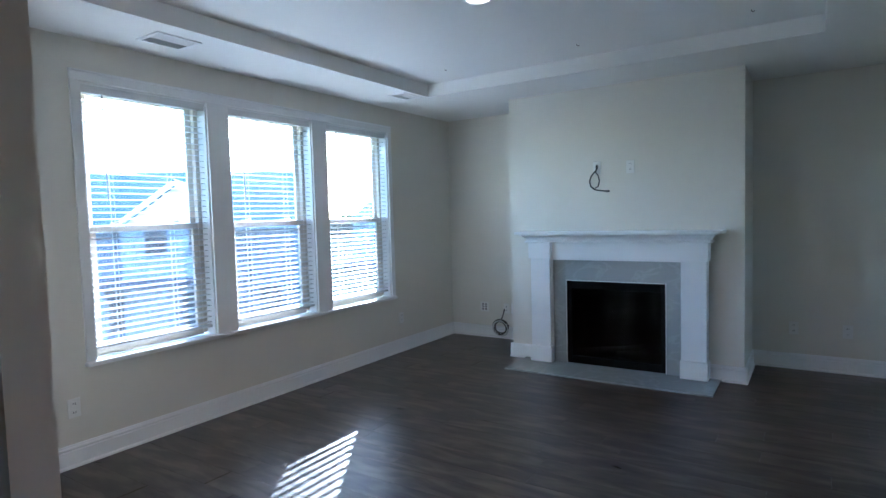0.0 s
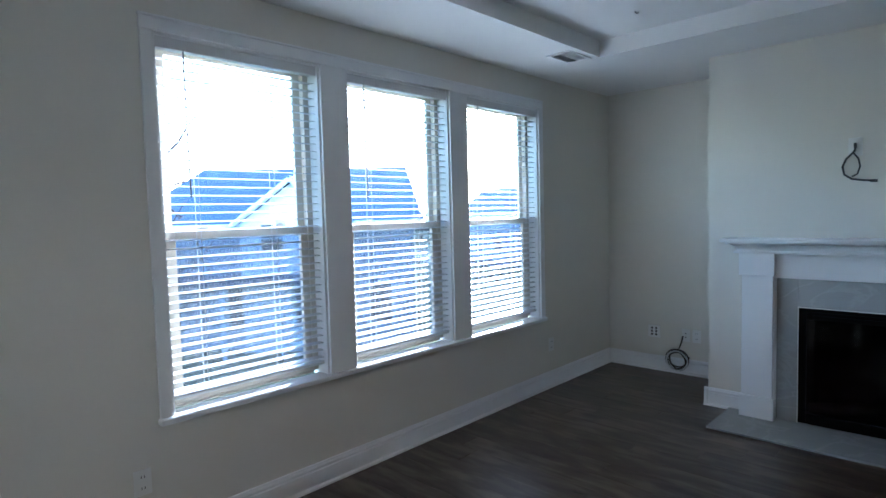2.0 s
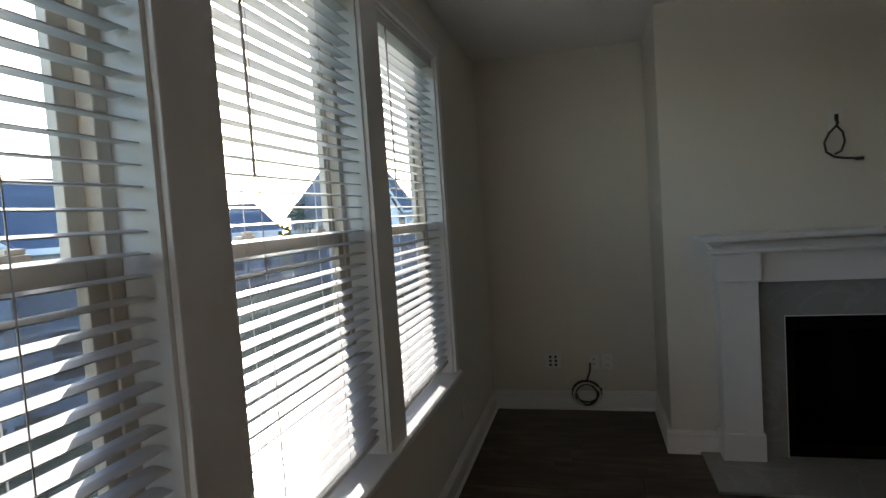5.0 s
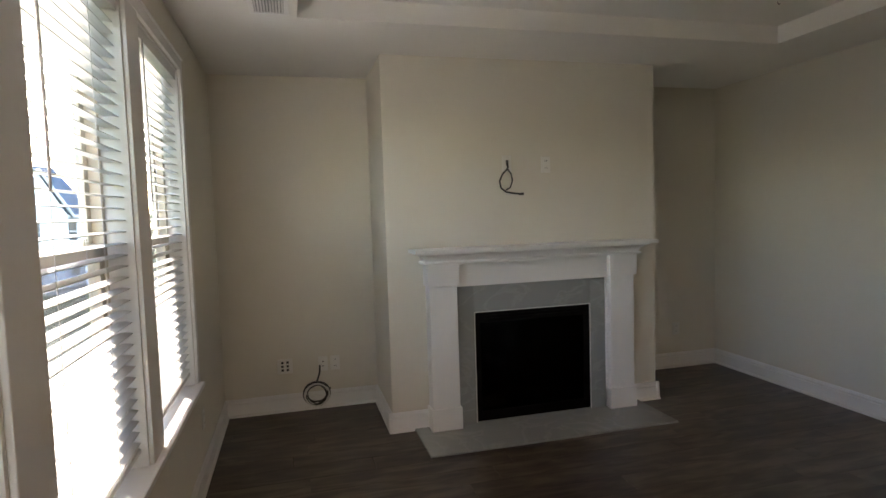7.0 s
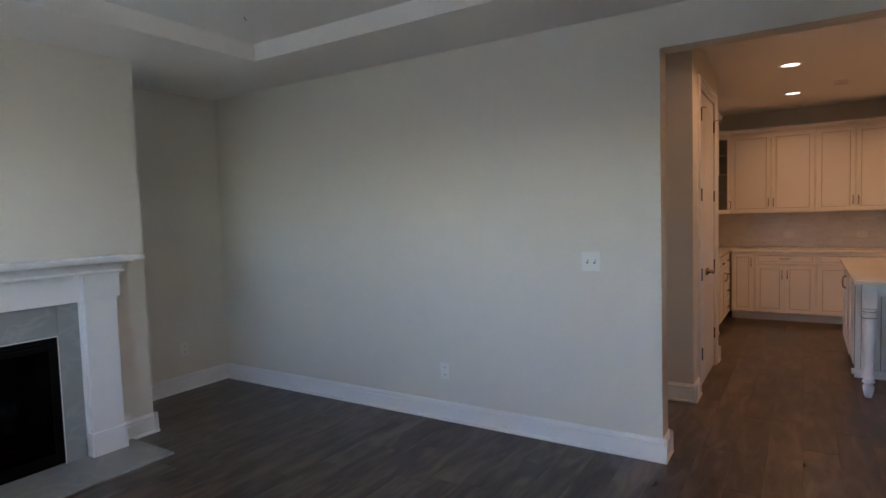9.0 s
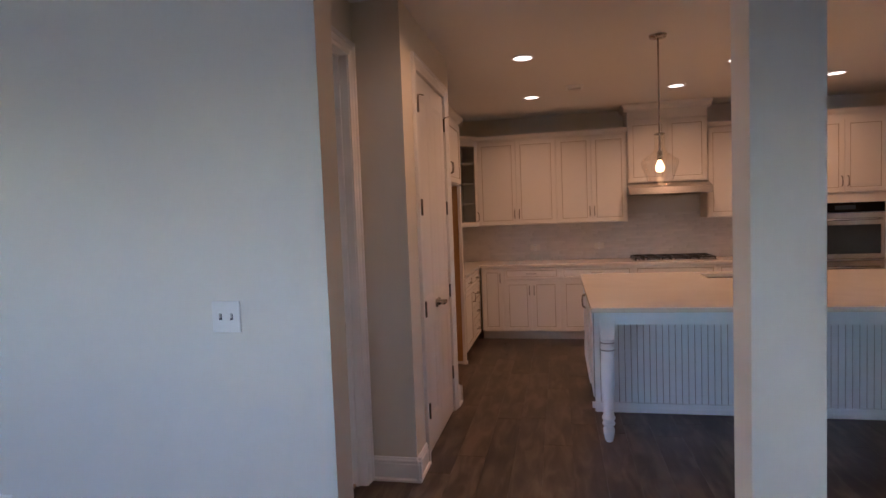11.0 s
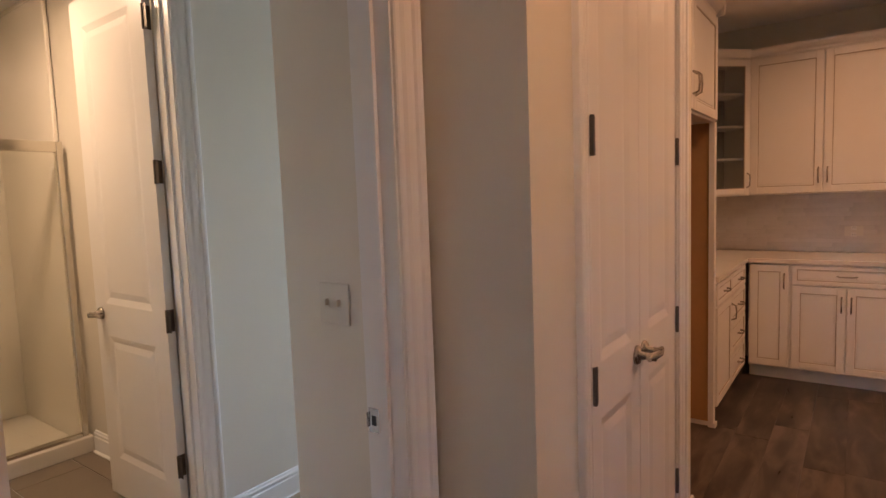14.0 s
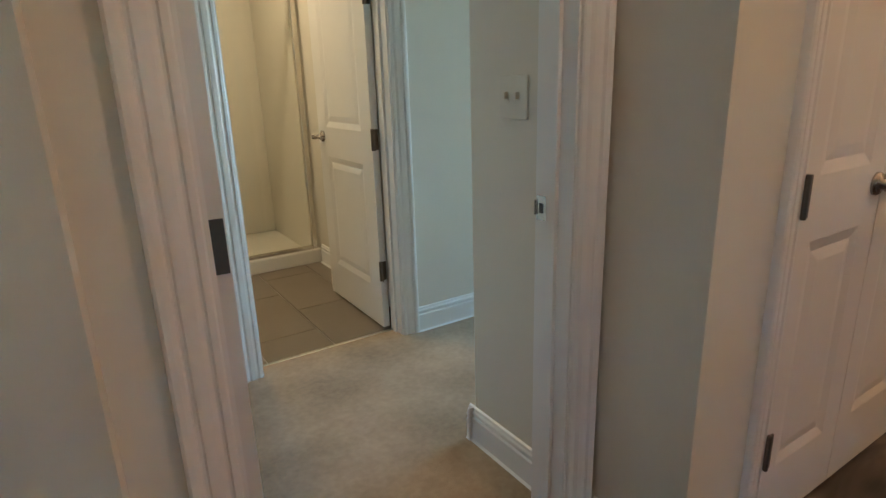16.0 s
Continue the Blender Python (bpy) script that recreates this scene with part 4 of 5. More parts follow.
def cabinet(name, label, m, w, d, z0, z1, doors, group, drawer=None, toe=0.0, pulls="low", false_front=False):
    """x from 0 to w, front at y = 0, back at y = d."""
    t = thing(name, label, "cabinet", m, group)
    part("body", boxes((0.0005, w - 0.0005, 0, d, z0 + toe, z1)), CAB, t)
    if toe:
        part("toe_kick", boxes((0.0005, w - 0.0005, 0.07, 0.085, 0.0005, toe)), CAB, t)
    ztop = z1 - 0.012
    if drawer:
        p = front(t, 0.012, w - 0.012, drawer, ztop, "drawer", None if false_front else (w / 2, (drawer + ztop) / 2, False), 0.028)
        ztop = drawer - 0.012
    n = doors
    g = 0.006
    for k in range(n):
        a, b = 0.012 + k * (w - 0.024) / n + (g / 2 if k else 0), 0.012 + (k + 1) * (w - 0.024) / n - (g / 2 if k < n - 1 else 0)
        px = b - 0.025 if (n > 1 and k % 2 == 0) or (n == 1) else a + 0.025
        pz = z0 + 0.14 if pulls == "low" else ztop - 0.12
        front(t, a, b, z0 + toe + 0.012, ztop, "cabinet_door", (px, pz, True))
    return t


def facing_west(y, x=9.43):
    return pose(x, y, 0, 0, 0, -90)


G1, G2 = "base cabinets along the range wall", "wall cabinets along the range wall"
cabinet("base_cabinet", "narrow cream corner base cabinet with brown glaze", facing_west(-3.865), 0.27, 0.6, 0, 0.885, 1, G1, toe=0.1, pulls="high")
cabinet("base_cabinet", "cream base cabinet with one drawer over two doors", facing_west(-4.135), 0.673, 0.6, 0, 0.885, 2, G1, 0.735, 0.1, "high")
cabinet("base_cabinet", "cream base cabinet with one drawer over two doors", facing_west(-4.808), 0.828, 0.6, 0, 0.885, 2, G1, 0.735, 0.1, "high")
cabinet("base_cabinet", "cream base cabinet under the gas cooktop", facing_west(-5.636), 0.9, 0.6, 0, 0.885, 2, G1, 0.735, 0.1, "high", True)
cabinet("base_cabinet", "cream base cabinet with one drawer over two doors", facing_west(-6.536), 0.834, 0.6, 0, 0.885, 2, G1, 0.735, 0.1, "high")
cabinet("wall_cabinet", "cream two-door wall cabinet with brown glaze", facing_west(-3.82, 9.7), 0.974, 0.33, 1.38, 2.43, 2, G2)
cabinet("wall_cabinet", "cream two-door wall cabinet with brown glaze", facing_west(-4.794, 9.7), 0.826, 0.33, 1.38, 2.43, 2, G2)
cabinet("wall_cabinet", "cream two-door wall cabinet beside the range hood", facing_west(-6.503, 9.7), 0.84, 0.33, 1.395, 2.43, 2, G2)
hc = cabinet("hood_cabinet", "taller cream cabinet over the range hood with plain frieze", facing_west(-5.62, 9.64), 0.88, 0.39, 1.83, 2.56, 2, G2)
part("frieze_board", boxes((0.0005, 0.8795, -0.012, 0.38, 2.5605, 2.7)), CAB, hc)
for c in hc.children:
    for q in list(c.children):
        if q.name.startswith("handle"):
            bpy.data.objects.remove(q)

CROWN = [(0, 0), (0.006, 0), (0.012, 0.02), (0.03, 0.035), (0.05, 0.06), (0.055, 0.08), (0, 0.08)]


def crown_run(parent, a, b, z, out, scale=1.0, name="crown"):
    return part(name, extrude_profile([(u * scale, v * scale) for u, v in CROWN], (a[0], a[1], z), (b[0], b[1], z), out), CAB, parent)


crown_ob = thing("cabinet_crown", "cream crown moulding along the wall cabinets", "moulding", pose(0, 0, 0))
crown_run(crown_ob, (9.7, -3.82), (9.7, -5.62), 2.4305, (-1, 0, 0), 0.8)
crown_run(crown_ob, (9.7, -6.5), (9.7, -7.35), 2.4305, (-1, 0, 0), 0.8)
crown_run(crown_ob, (9.627, -5.58), (9.627, -6.54), 2.66, (-1, 0, 0), 1.1)
crown_run(crown_ob, (9.6, -5.62), (10.03, -5.62), 2.66, (0, 1, 0), 1.1)
crown_run(crown_ob, (9.6, -6.5), (10.03, -6.5), 2.66, (0, -1, 0), 1.1)

# diagonal corner cabinet with a glass door
a45 = math.hypot(0.26, 0.25)
cc = thing("corner_cabinet", "diagonal cream corner cabinet with glass door and shelves", "cabinet", pose(9.44, -3.57, 0, 0, 0, -44), G2)
part("body", boxes((0.0, 0.012, 0.0, 0.3, 1.38, 2.43), (a45 - 0.012, a45, 0.0, 0.3, 1.38, 2.43), (0.012, a45 - 0.012, 0, 0.3, 1.38, 1.4), (0.012, a45 - 0.012, 0, 0.3, 2.41, 2.43)), CAB, cc)
part("back_panel", boxes((0.012, a45 - 0.012, 0.28, 0.295, 1.4, 2.41)), GREYWALL, cc)
for z in (1.66, 1.91, 2.16):
    part("shelf", boxes((0.012, a45 - 0.012, 0.02, 0.28, z, z + 0.018)), CAB, cc)
front(cc, 0.006, a45 - 0.006, 1.39, 2.42, "glass_door", (a45 - 0.03, 1.5, True), 0.045, True)
crown_run(cc, (0, 0), (a45, 0), 2.4305, (0, -1, 0), 0.8)

# fridge recess
fc = cabinet("fridge_cabinet", "deep cream cabinet over an empty fridge recess", pose(7.102, -3.83, 0), 1.2, 0.6, 1.83, 2.425, 2, "cabinets round the fridge recess")
crown_run(fc, (0, 0), (1.24, 0), 2.4255, (0, -1, 0), 1.0)
crown_run(fc, (1.2, -0.05), (1.2, 0.6), 2.4255, (1, 0, 0), 1.0)
pn = thing("refrigerator_surround", "tall cream end board with raw brown inner face", "cabinet side", pose(8.284, -3.84, 0), "cabinets round the fridge recess")
part("panel", boxes((0.004, 0.035, 0, 0.62, 0.0005, 1.829)), CAB, pn)
part("inner_face", boxes((0.0, 0.004, 0.03, 0.62, 0.03, 1.829)), RAW, pn, "raw brown panel face")
part("edge_strip", boxes((-0.02, 0.0, 0, 0.03, 0.0005, 1.829), (-0.02, 0.035, -0.012, 0.0, 0.0005, 0.03)), CAB, pn)
rb = thing("recess_back", "raw brown board at the back of the fridge recess", "panel", pose(7.102, -3.222, 0), "cabinets round the fridge recess")
part("board", boxes((0, 1.16, 0, 0.02, 0.0005, 1.829)), RAW, rb)

# short run with drawers
dr = thing("drawer_cabinet", "cream base cabinet with a door and stacked drawers", "cabinet", pose(8.321, -3.83, 0), "cabinets round the fridge recess")
part("body", boxes((0, 1.1, 0, 0.6, 0.1, 0.885)), CAB, dr)
part("toe_kick", boxes((0, 1.1, 0.07, 0.085, 0.0005, 0.1)), CAB, dr)
for x0, x1, zs in ((0.012, 0.5, ((0.735, 0.873),)), (0.512, 1.06, ((0.735, 0.873), (0.53, 0.723), (0.32, 0.518), (0.112, 0.308)))):
    for z0, z1 in zs:
        front(dr, x0, x1, z0, z1, "drawer", ((x0 + x1) / 2, (z0 + z1) / 2, False), 0.03)
front(dr, 0.012, 0.5, 0.112, 0.723, "cabinet_door", (0.47, 0.62, True))

ct = thing("countertop", "pale quartz L-shaped kitchen countertop", "countertop", pose(0, 0, 0))
part("top", boxes((9.4, 10.03, -7.37, -3.203, 0.886, 0.916), (8.32, 9.4, -3.86, -3.203, 0.886, 0.916)), QUARTZ, ct)

# range hood and cooktop
hd = thing("range_hood", "stainless steel under-cabinet range hood", "range hood", pose(9.5, -6.06, 0))
bm = bmesh.new()
pr = [(-0.065, 1.69), (-0.05, 1.765), (0.14, 1.829), (0.52, 1.829), (0.52, 1.69)]
va = [bm.verts.new((x, -0.445, z)) for x, z in pr]
vb = [bm.verts.new((x, 0.445, z)) for x, z in pr]
for k in range(5):
    bm.faces.new((va[k], va[(k + 1) % 5], vb[(k + 1) % 5], vb[k]))
bm.faces.new(va[::-1]), bm.faces.new(vb)
bmesh.ops.recalc_face_normals(bm, faces=bm.faces)
part("hood_body", bm, STEEL, hd)
part("filter", boxes((0.05, 0.45, -0.41, -0.02, 1.682, 1.6895), (0.05, 0.45, 0.02, 0.41, 1.682, 1.6895)), DARKN, hd)
part("button_strip", boxes((-0.053, -0.0505, -0.08, 0.08, 1.71, 1.725)), BLACK, hd)
ck = thing("cooktop", "black gas cooktop with cast-iron grates and steel tray", "cooktop", pose(9.75, -6.11, 0.9165))
part("tray", boxes((-0.25, 0.25, -0.455, 0.455, 0, 0.012), bevel=0.004), STEEL, ck)
for k in (-1, 0, 1):
    yy = k * 0.3
    part("grate", boxes((-0.22, 0.22, yy - 0.14, yy - 0.128, 0.03, 0.045), (-0.22, 0.22, yy + 0.128, yy + 0.14, 0.03, 0.045), (-0.22, -0.208, yy - 0.128, yy + 0.128, 0.03, 0.045), (0.208, 0.22, yy - 0.128, yy + 0.128, 0.03, 0.045),
                        (-0.208, 0.208, yy - 0.006, yy + 0.006, 0.031, 0.046), (-0.006, 0.006, yy - 0.128, yy - 0.006, 0.032, 0.047), (-0.006, 0.006, yy + 0.006, yy + 0.128, 0.032, 0.047),
                        *[(sx, sx + 0.012, sy, sy + 0.012, 0.0125, 0.03) for sx in (-0.22, 0.208) for sy in (yy - 0.14, yy + 0.128)]), IRON, ck)
    for xx in (-0.11, 0.11):
        part("burner", lathe([(0.045, 0.0125), (0.045, 0.02), (0.032, 0.022), (0.032, 0.028), (0, 0.029)], 16, xx, yy), IRON, ck)
    part("knob", lathe([(0.018, 0.0125), (0.016, 0.034), (0, 0.035)], 14, -0.236, yy + 0.02), STEEL, ck)

# oven tower
ov = cabinet("oven_cabinet", "tall cream oven cabinet with double wall oven", facing_west(-7.375, 9.43), 0.86, 0.6, 0, 2.43, 0, "oven tower")
front(ov, 0.03, 0.428, 1.62, 2.4, "cabinet_door", (0.4, 1.74, True))
front(ov, 0.432, 0.83, 1.62, 2.4, "cabinet_door", (0.46, 1.74, True))
front(ov, 0.03, 0.83, 0.12, 0.32, "drawer", (0.43, 0.22, False), 0.05)
crown_run(ov, (-0.04, 0), (0.86, 0), 2.4305, (0, -1, 0), 0.95)
crown_run(ov, (0, -0.04), (0, 0.27), 2.4305, (-1, 0, 0), 0.95)
for z0, z1 in ((0.36, 0.885), (0.9, 1.4)):
    o = part("oven_door", boxes((0.05, 0.81, -0.03, -0.0005, z0, z1), bevel=0.006), STEEL, ov, "stainless oven door")
    part("oven_glass", boxes((0.09, 0.77, -0.034, -0.0305, z0 + 0.06, z1 - 0.13)), HWIN, o)
    part("oven_handle", tube([(0.1, -0.03, z1 - 0.07), (0.1, -0.075, z1 - 0.07), (0.43, -0.08, z1 - 0.07), (0.76, -0.075, z1 - 0.07), (0.76, -0.03, z1 - 0.07)], 0.011, 8), STEEL, o)
part("control_panel", boxes((0.05, 0.81, -0.03, -0.0005, 1.405, 1.51), bevel=0.004), BLACK, ov, "black oven control panel")
part("display", boxes((0.33, 0.53, -0.033, -0.0302, 1.435, 1.48)), HWIN, ov)

# ---- island ----
isl = thing("kitchen_island", "pale blue-white beadboard island on turned corner legs", "kitchen island", pose(0, 0, 0))
IX, IY0, IY1 = 6.98, -7.75, -5.045
part("body", boxes((IX, 8.31, IY0, IY1, 0.1, 0.69), (IX, 7.84, IY0, IY1, 0.69, 0.874), (8.22, 8.31, IY0, IY1, 0.69, 0.874), (7.84, 8.22, -6.05, IY1, 0.69, 0.874), (7.84, 8.22, IY0, -6.81, 0.69, 0.874)), ISLE, isl)
# Toe kick in the shade colour, so that its recess reads dark.
part("toe_kick", boxes((IX + 0.075, 8.24, IY0 + 0.05, IY1 - 0.075, 0.0005, 0.1)), GROOVE_SHADE, isl)
part("base_rail", boxes((IX - 0.023, IX - 0.0005, IY0 - 0.02, IY1 + 0.02, 0.03, 0.075), (IX - 0.0215, IX - 0.005, IY0, IY1, 0.0005, 0.03), bevel=0.003), ISLE, isl)
part("apron", boxes((6.368, 6.393, IY0 + 0.05, IY1 - 0.1, 0.785, 0.874), (6.433, IX - 0.005, IY1 - 0.08, IY1 - 0.055, 0.785, 0.874), (6.433, IX - 0.005, IY0 - 0.02, IY0 + 0.005, 0.785, 0.874), bevel=0.002), ISLE, isl)
bead = mesh_of("beadboard_strip", boxes((-0.008, 0, -0.0198, 0.0198, 0.076, 0.874), bevel=0.002), ISLE)
y = IY1 - 0.0235
while y > IY0 + 0.02:
    o = new("beadboard_strip", bead)
    o.parent = isl
    o.matrix_basis = pose(IX - 0.0015, y, 0)
    y -= 0.0448
# Dark sheet behind the strips paints the shade in their gaps.
part("bead_backing", boxes((IX - 0.0012, IX - 0.0001, IY0, IY1, 0.076, 0.874)), GROOVE_SHADE, isl)
sideb = mesh_of("beadboard_strip", boxes((-0.0225, 0.0225, 0, 0.008, 0.11, 0.874), bevel=0.003), ISLE)
for k in range(6):
    o = new("beadboard_strip", sideb)
    o.parent = isl
    o.matrix_basis = pose(IX + 0.025 + k * 0.0505, IY1 + 0.0015, 0)
# The same painted groove shade on the island's side.
part("side_backing", boxes((IX + 0.001, IX + 0.305, IY1 + 0.0002, IY1 + 0.0012, 0.11, 0.874)), GROOVE_SHADE, isl)
part("side_frame", boxes((IX + 0.31, 8.3, IY1, IY1 + 0.0015, 0.11, 0.874)), ISLE, isl)
for x0, x1 in ((IX + 0.32, 7.8), (7.81, 8.29)):
    y0, y1, y2 = IY1 + 0.0017, IY1 + 0.02, IY1 + 0.012
    p = part("cabinet_door", boxes((x0, x0 + 0.05, y0, y1, 0.12, 0.865), (x1 - 0.05, x1, y0, y1, 0.12, 0.865), (x0 + 0.05, x1 - 0.05, y0, y1, 0.12, 0.17), (x0 + 0.05, x1 - 0.05, y0, y1, 0.815, 0.865),
                                   (x0 + 0.05, x1 - 0.05, y0, y2, 0.17, 0.815)), ISLE, isl)
    hx = x1 - 0.03 if x0 < 7.5 else x0 + 0.03
    part("handle", tube([(hx, y1, 0.66), (hx, y1 + 0.025, 0.675), (hx, y1 + 0.029, 0.72), (hx, y1 + 0.025, 0.765), (hx, y1, 0.78)], 0.006, 7), NICKEL, p)
LEGP = [(0.0, 0.0005), (0.02, 0.0005), (0.026, 0.012), (0.036, 0.06), (0.038, 0.085), (0.03, 0.1), (0.028, 0.108), (0.04, 0.115), (0.042, 0.125), (0.036, 0.135), (0.034, 0.145), (0.043, 0.155), (0.044, 0.165), (0.036, 0.178),
        (0.031, 0.22), (0.037, 0.32), (0.044, 0.44), (0.046, 0.52), (0.04, 0.59), (0.034, 0.615), (0.044, 0.623), (0.046, 0.635), (0.038, 0.646), (0.036, 0.658), (0.044, 0.668), (0.046, 0.68), (0.042, 0.69), (0.0, 0.69)]
LX = 6.395
for y in (IY1 - 0.055, IY0 + 0.005):
    leg = part("leg", lathe(LEGP, 24, LX, y), ISLE, isl, "turned island leg")
    part("leg_block", boxes((LX - 0.045, LX + 0.045, y - 0.045, y + 0.045, 0.69, 0.874), bevel=0.003), ISLE, leg)
    # Two dark rings paint shade into the creases of the turned leg.
    part("leg_ring", lathe([(0.0445, 0.612), (0.0462, 0.616), (0.0445, 0.62)], 24, LX, y), GROOVE_SHADE, leg)
    part("leg_ring", lathe([(0.043, 0.66), (0.0448, 0.664), (0.043, 0.668)], 24, LX, y), GROOVE_SHADE, leg)
io = part("outlet_plate", boxes((IX - 0.017, IX - 0.0095, -5.93, -5.815, 0.71, 0.785), bevel=0.002), PLATE, isl, "white outlet plate under the counter")
part("outlet_slot", boxes((IX - 0.0182, IX - 0.017, -5.9, -5.885, 0.735, 0.76), (IX - 0.0182, IX - 0.017, -5.86, -5.845, 0.735, 0.76)), SLOT, io)
it = thing("island_countertop", "large pale quartz island countertop with undermount sink cutout", "countertop", pose(0, 0, 0))
SX0, SX1, SY0, SY1 = 7.86, 8.2, -6.79, -6.07
part("front_edge", boxes((6.308, 6.3395, -7.83, -4.997, 0.874, 0.9055), bevel=0.003), QUARTZ, it)
part("top", boxes((6.34, SX0, -7.83, -4.999, 0.875, 0.905), (SX1, 8.354, -7.83, -4.999, 0.875, 0.905), (SX0, SX1, SY1, -4.999, 0.875, 0.905), (SX0, SX1, -7.83, SY0, 0.875, 0.905)), QUARTZ, it)
sk = thing("sink", "stainless steel undermount sink in the island", "sink", pose(0, 0, 0))
part("basin", boxes((SX0 - 0.01, SX1 + 0.01, SY0 - 0.01, SY1 + 0.01, 0.7, 0.71), (SX0 - 0.012, SX0 - 0.002, SY0 - 0.01, SY1 + 0.01, 0.71, 0.8745), (SX1 + 0.002, SX1 + 0.012, SY0 - 0.01, SY1 + 0.01, 0.71, 0.8745),
                    (SX0, SX1, SY0 - 0.012, SY0 - 0.002, 0.71, 0.8745), (SX0, SX1, SY1 + 0.002, SY1 + 0.012, 0.71, 0.8745)), HINGE, sk)
fa = thing("faucet", "brushed nickel pull-down kitchen faucet with side lever", "faucet", pose(7.79, -6.47, 0.9055))
part("base", lathe([(0.028, 0), (0.028, 0.012), (0.02, 0.03), (0.019, 0.1), (0.022, 0.11), (0.02, 0.13), (0, 0.131)], 20), FAUCET, fa)
arc = [(0, 0, 0.12), (0, 0, 0.3)] + [(0.0, 0.08 - 0.08 * math.cos(a), 0.32 + 0.08 * math.sin(a)) for a in [math.pi * k / 10 for k in range(11)]] + [(0.0, 0.163, 0.3)]
part("spout", tube(arc, [0.018, 0.014] + [0.0125] * 12, 10), FAUCET, fa)
part("spray_head", tube([(0, 0.162, 0.305), (0, 0.167, 0.26), (0, 0.173, 0.215)], [0.013, 0.017, 0.019], 12), FAUCET, fa)
part("lever_arm", tube([(0, 0.018, 0.08), (0, 0.05, 0.085), (-0.01, 0.12, 0.105)], [0.012, 0.009, 0.007], 10), FAUCET, fa)


# ---- pendants ----
def pendant(x, y):
    t = thing("pendant_lamp", "clear glass pendant lamp with glowing bulb over the island", "pendant lamp", pose(x, y, KCEIL), "pendants over the island")
    part("canopy", lathe([(0.0, -0.028), (0.02, -0.028), (0.055, -0.02), (0.062, -0.0005)], 24), NICKEL, t)
    part("rod", tube([(0, 0, -0.025), (0, 0, -0.7)], 0.006, 8), NICKEL, t)
    part("cap", lathe([(0.007, -0.682), (0.03, -0.685), (0.037, -0.69), (0.037, -0.698), (0.0, -0.7)], 24), NICKEL, t)
    part("socket", lathe([(0.007, -0.7), (0.008, -0.81), (0.019, -0.815), (0.021, -0.875), (0.0, -0.88)], 16), NICKEL, t)
    g = part("shade", lathe([(0.035, -0.695), (0.034, -0.79), (0.037, -0.806), (0.052, -0.826), (0.082, -0.85), (0.114, -0.872), (0.126, -0.883), (0.129, -0.894), (0.125, -0.915), (0.113, -0.955), (0.096, -1.0), (0.08, -1.035), (0.07, -1.053), (0.066, -1.06), (0.06, -1.061), (0.062, -1.052)], 36), CLEAR, t, "clear blown glass shade")
    g.visible_shadow = False
    part("bulb", lathe([(0.012, -0.88), (0.015, -0.89), (0.028, -0.915), (0.031, -0.933), (0.026, -0.955), (0.0, -0.966)], 20), BULB, t, "glowing filament bulb")


pendant(6.908, -5.53)
pendant(6.908, -6.395)

# backsplash tiles
bs = solid("backsplash", boxes((10.034, 10.04, -7.37, -3.2, 0.917, 1.83)), GROUT, "pale stone mosaic backsplash", "backsplash")
made = {}
random.seed(5)
for r in range(16):
    z = 0.92 + r * 0.0345
    if z + 0.033 > 1.46 and r > 15:
        break
    y = -3.3 - random.uniform(0, 0.1)
    while y > -7.33:
        ln = random.choice((0.15, 0.22, 0.3))
        if ln not in made:
            made[ln] = mesh_of("tile", boxes((-0.004, 0, -ln + 0.002, 0, 0, 0.0325)), TILE)
        if y - ln < -7.37:
            break
        o = new("tile", made[ln])
        o.parent = bs
        o.matrix_basis = pose(10.034 - random.uniform(0, 0.0015), y, z)
        y -= ln

# ---- outdoors ----
GZ = -3.4
solid("ground", boxes((-300, 300, -300, 300, GZ - 0.5, GZ)), GRASS, "winter lawn reaching to the horizon", "ground")
solid("foundation", boxes((-0.16, 10.25, -9.3, 0.16, GZ, -0.3)), CONC, "concrete base of the house", "foundation")
solid("road", boxes((-60, -20.5, 36, 43, GZ, GZ + 0.03), (-60, 120, 43.0, 50, GZ, GZ + 0.03)), ROAD, "grey asphalt road", "road")
solid("pavement", boxes((-60, 120, 40.5, 42.2, GZ, GZ + 0.06)), CONC, "pale concrete pavement", "pavement")


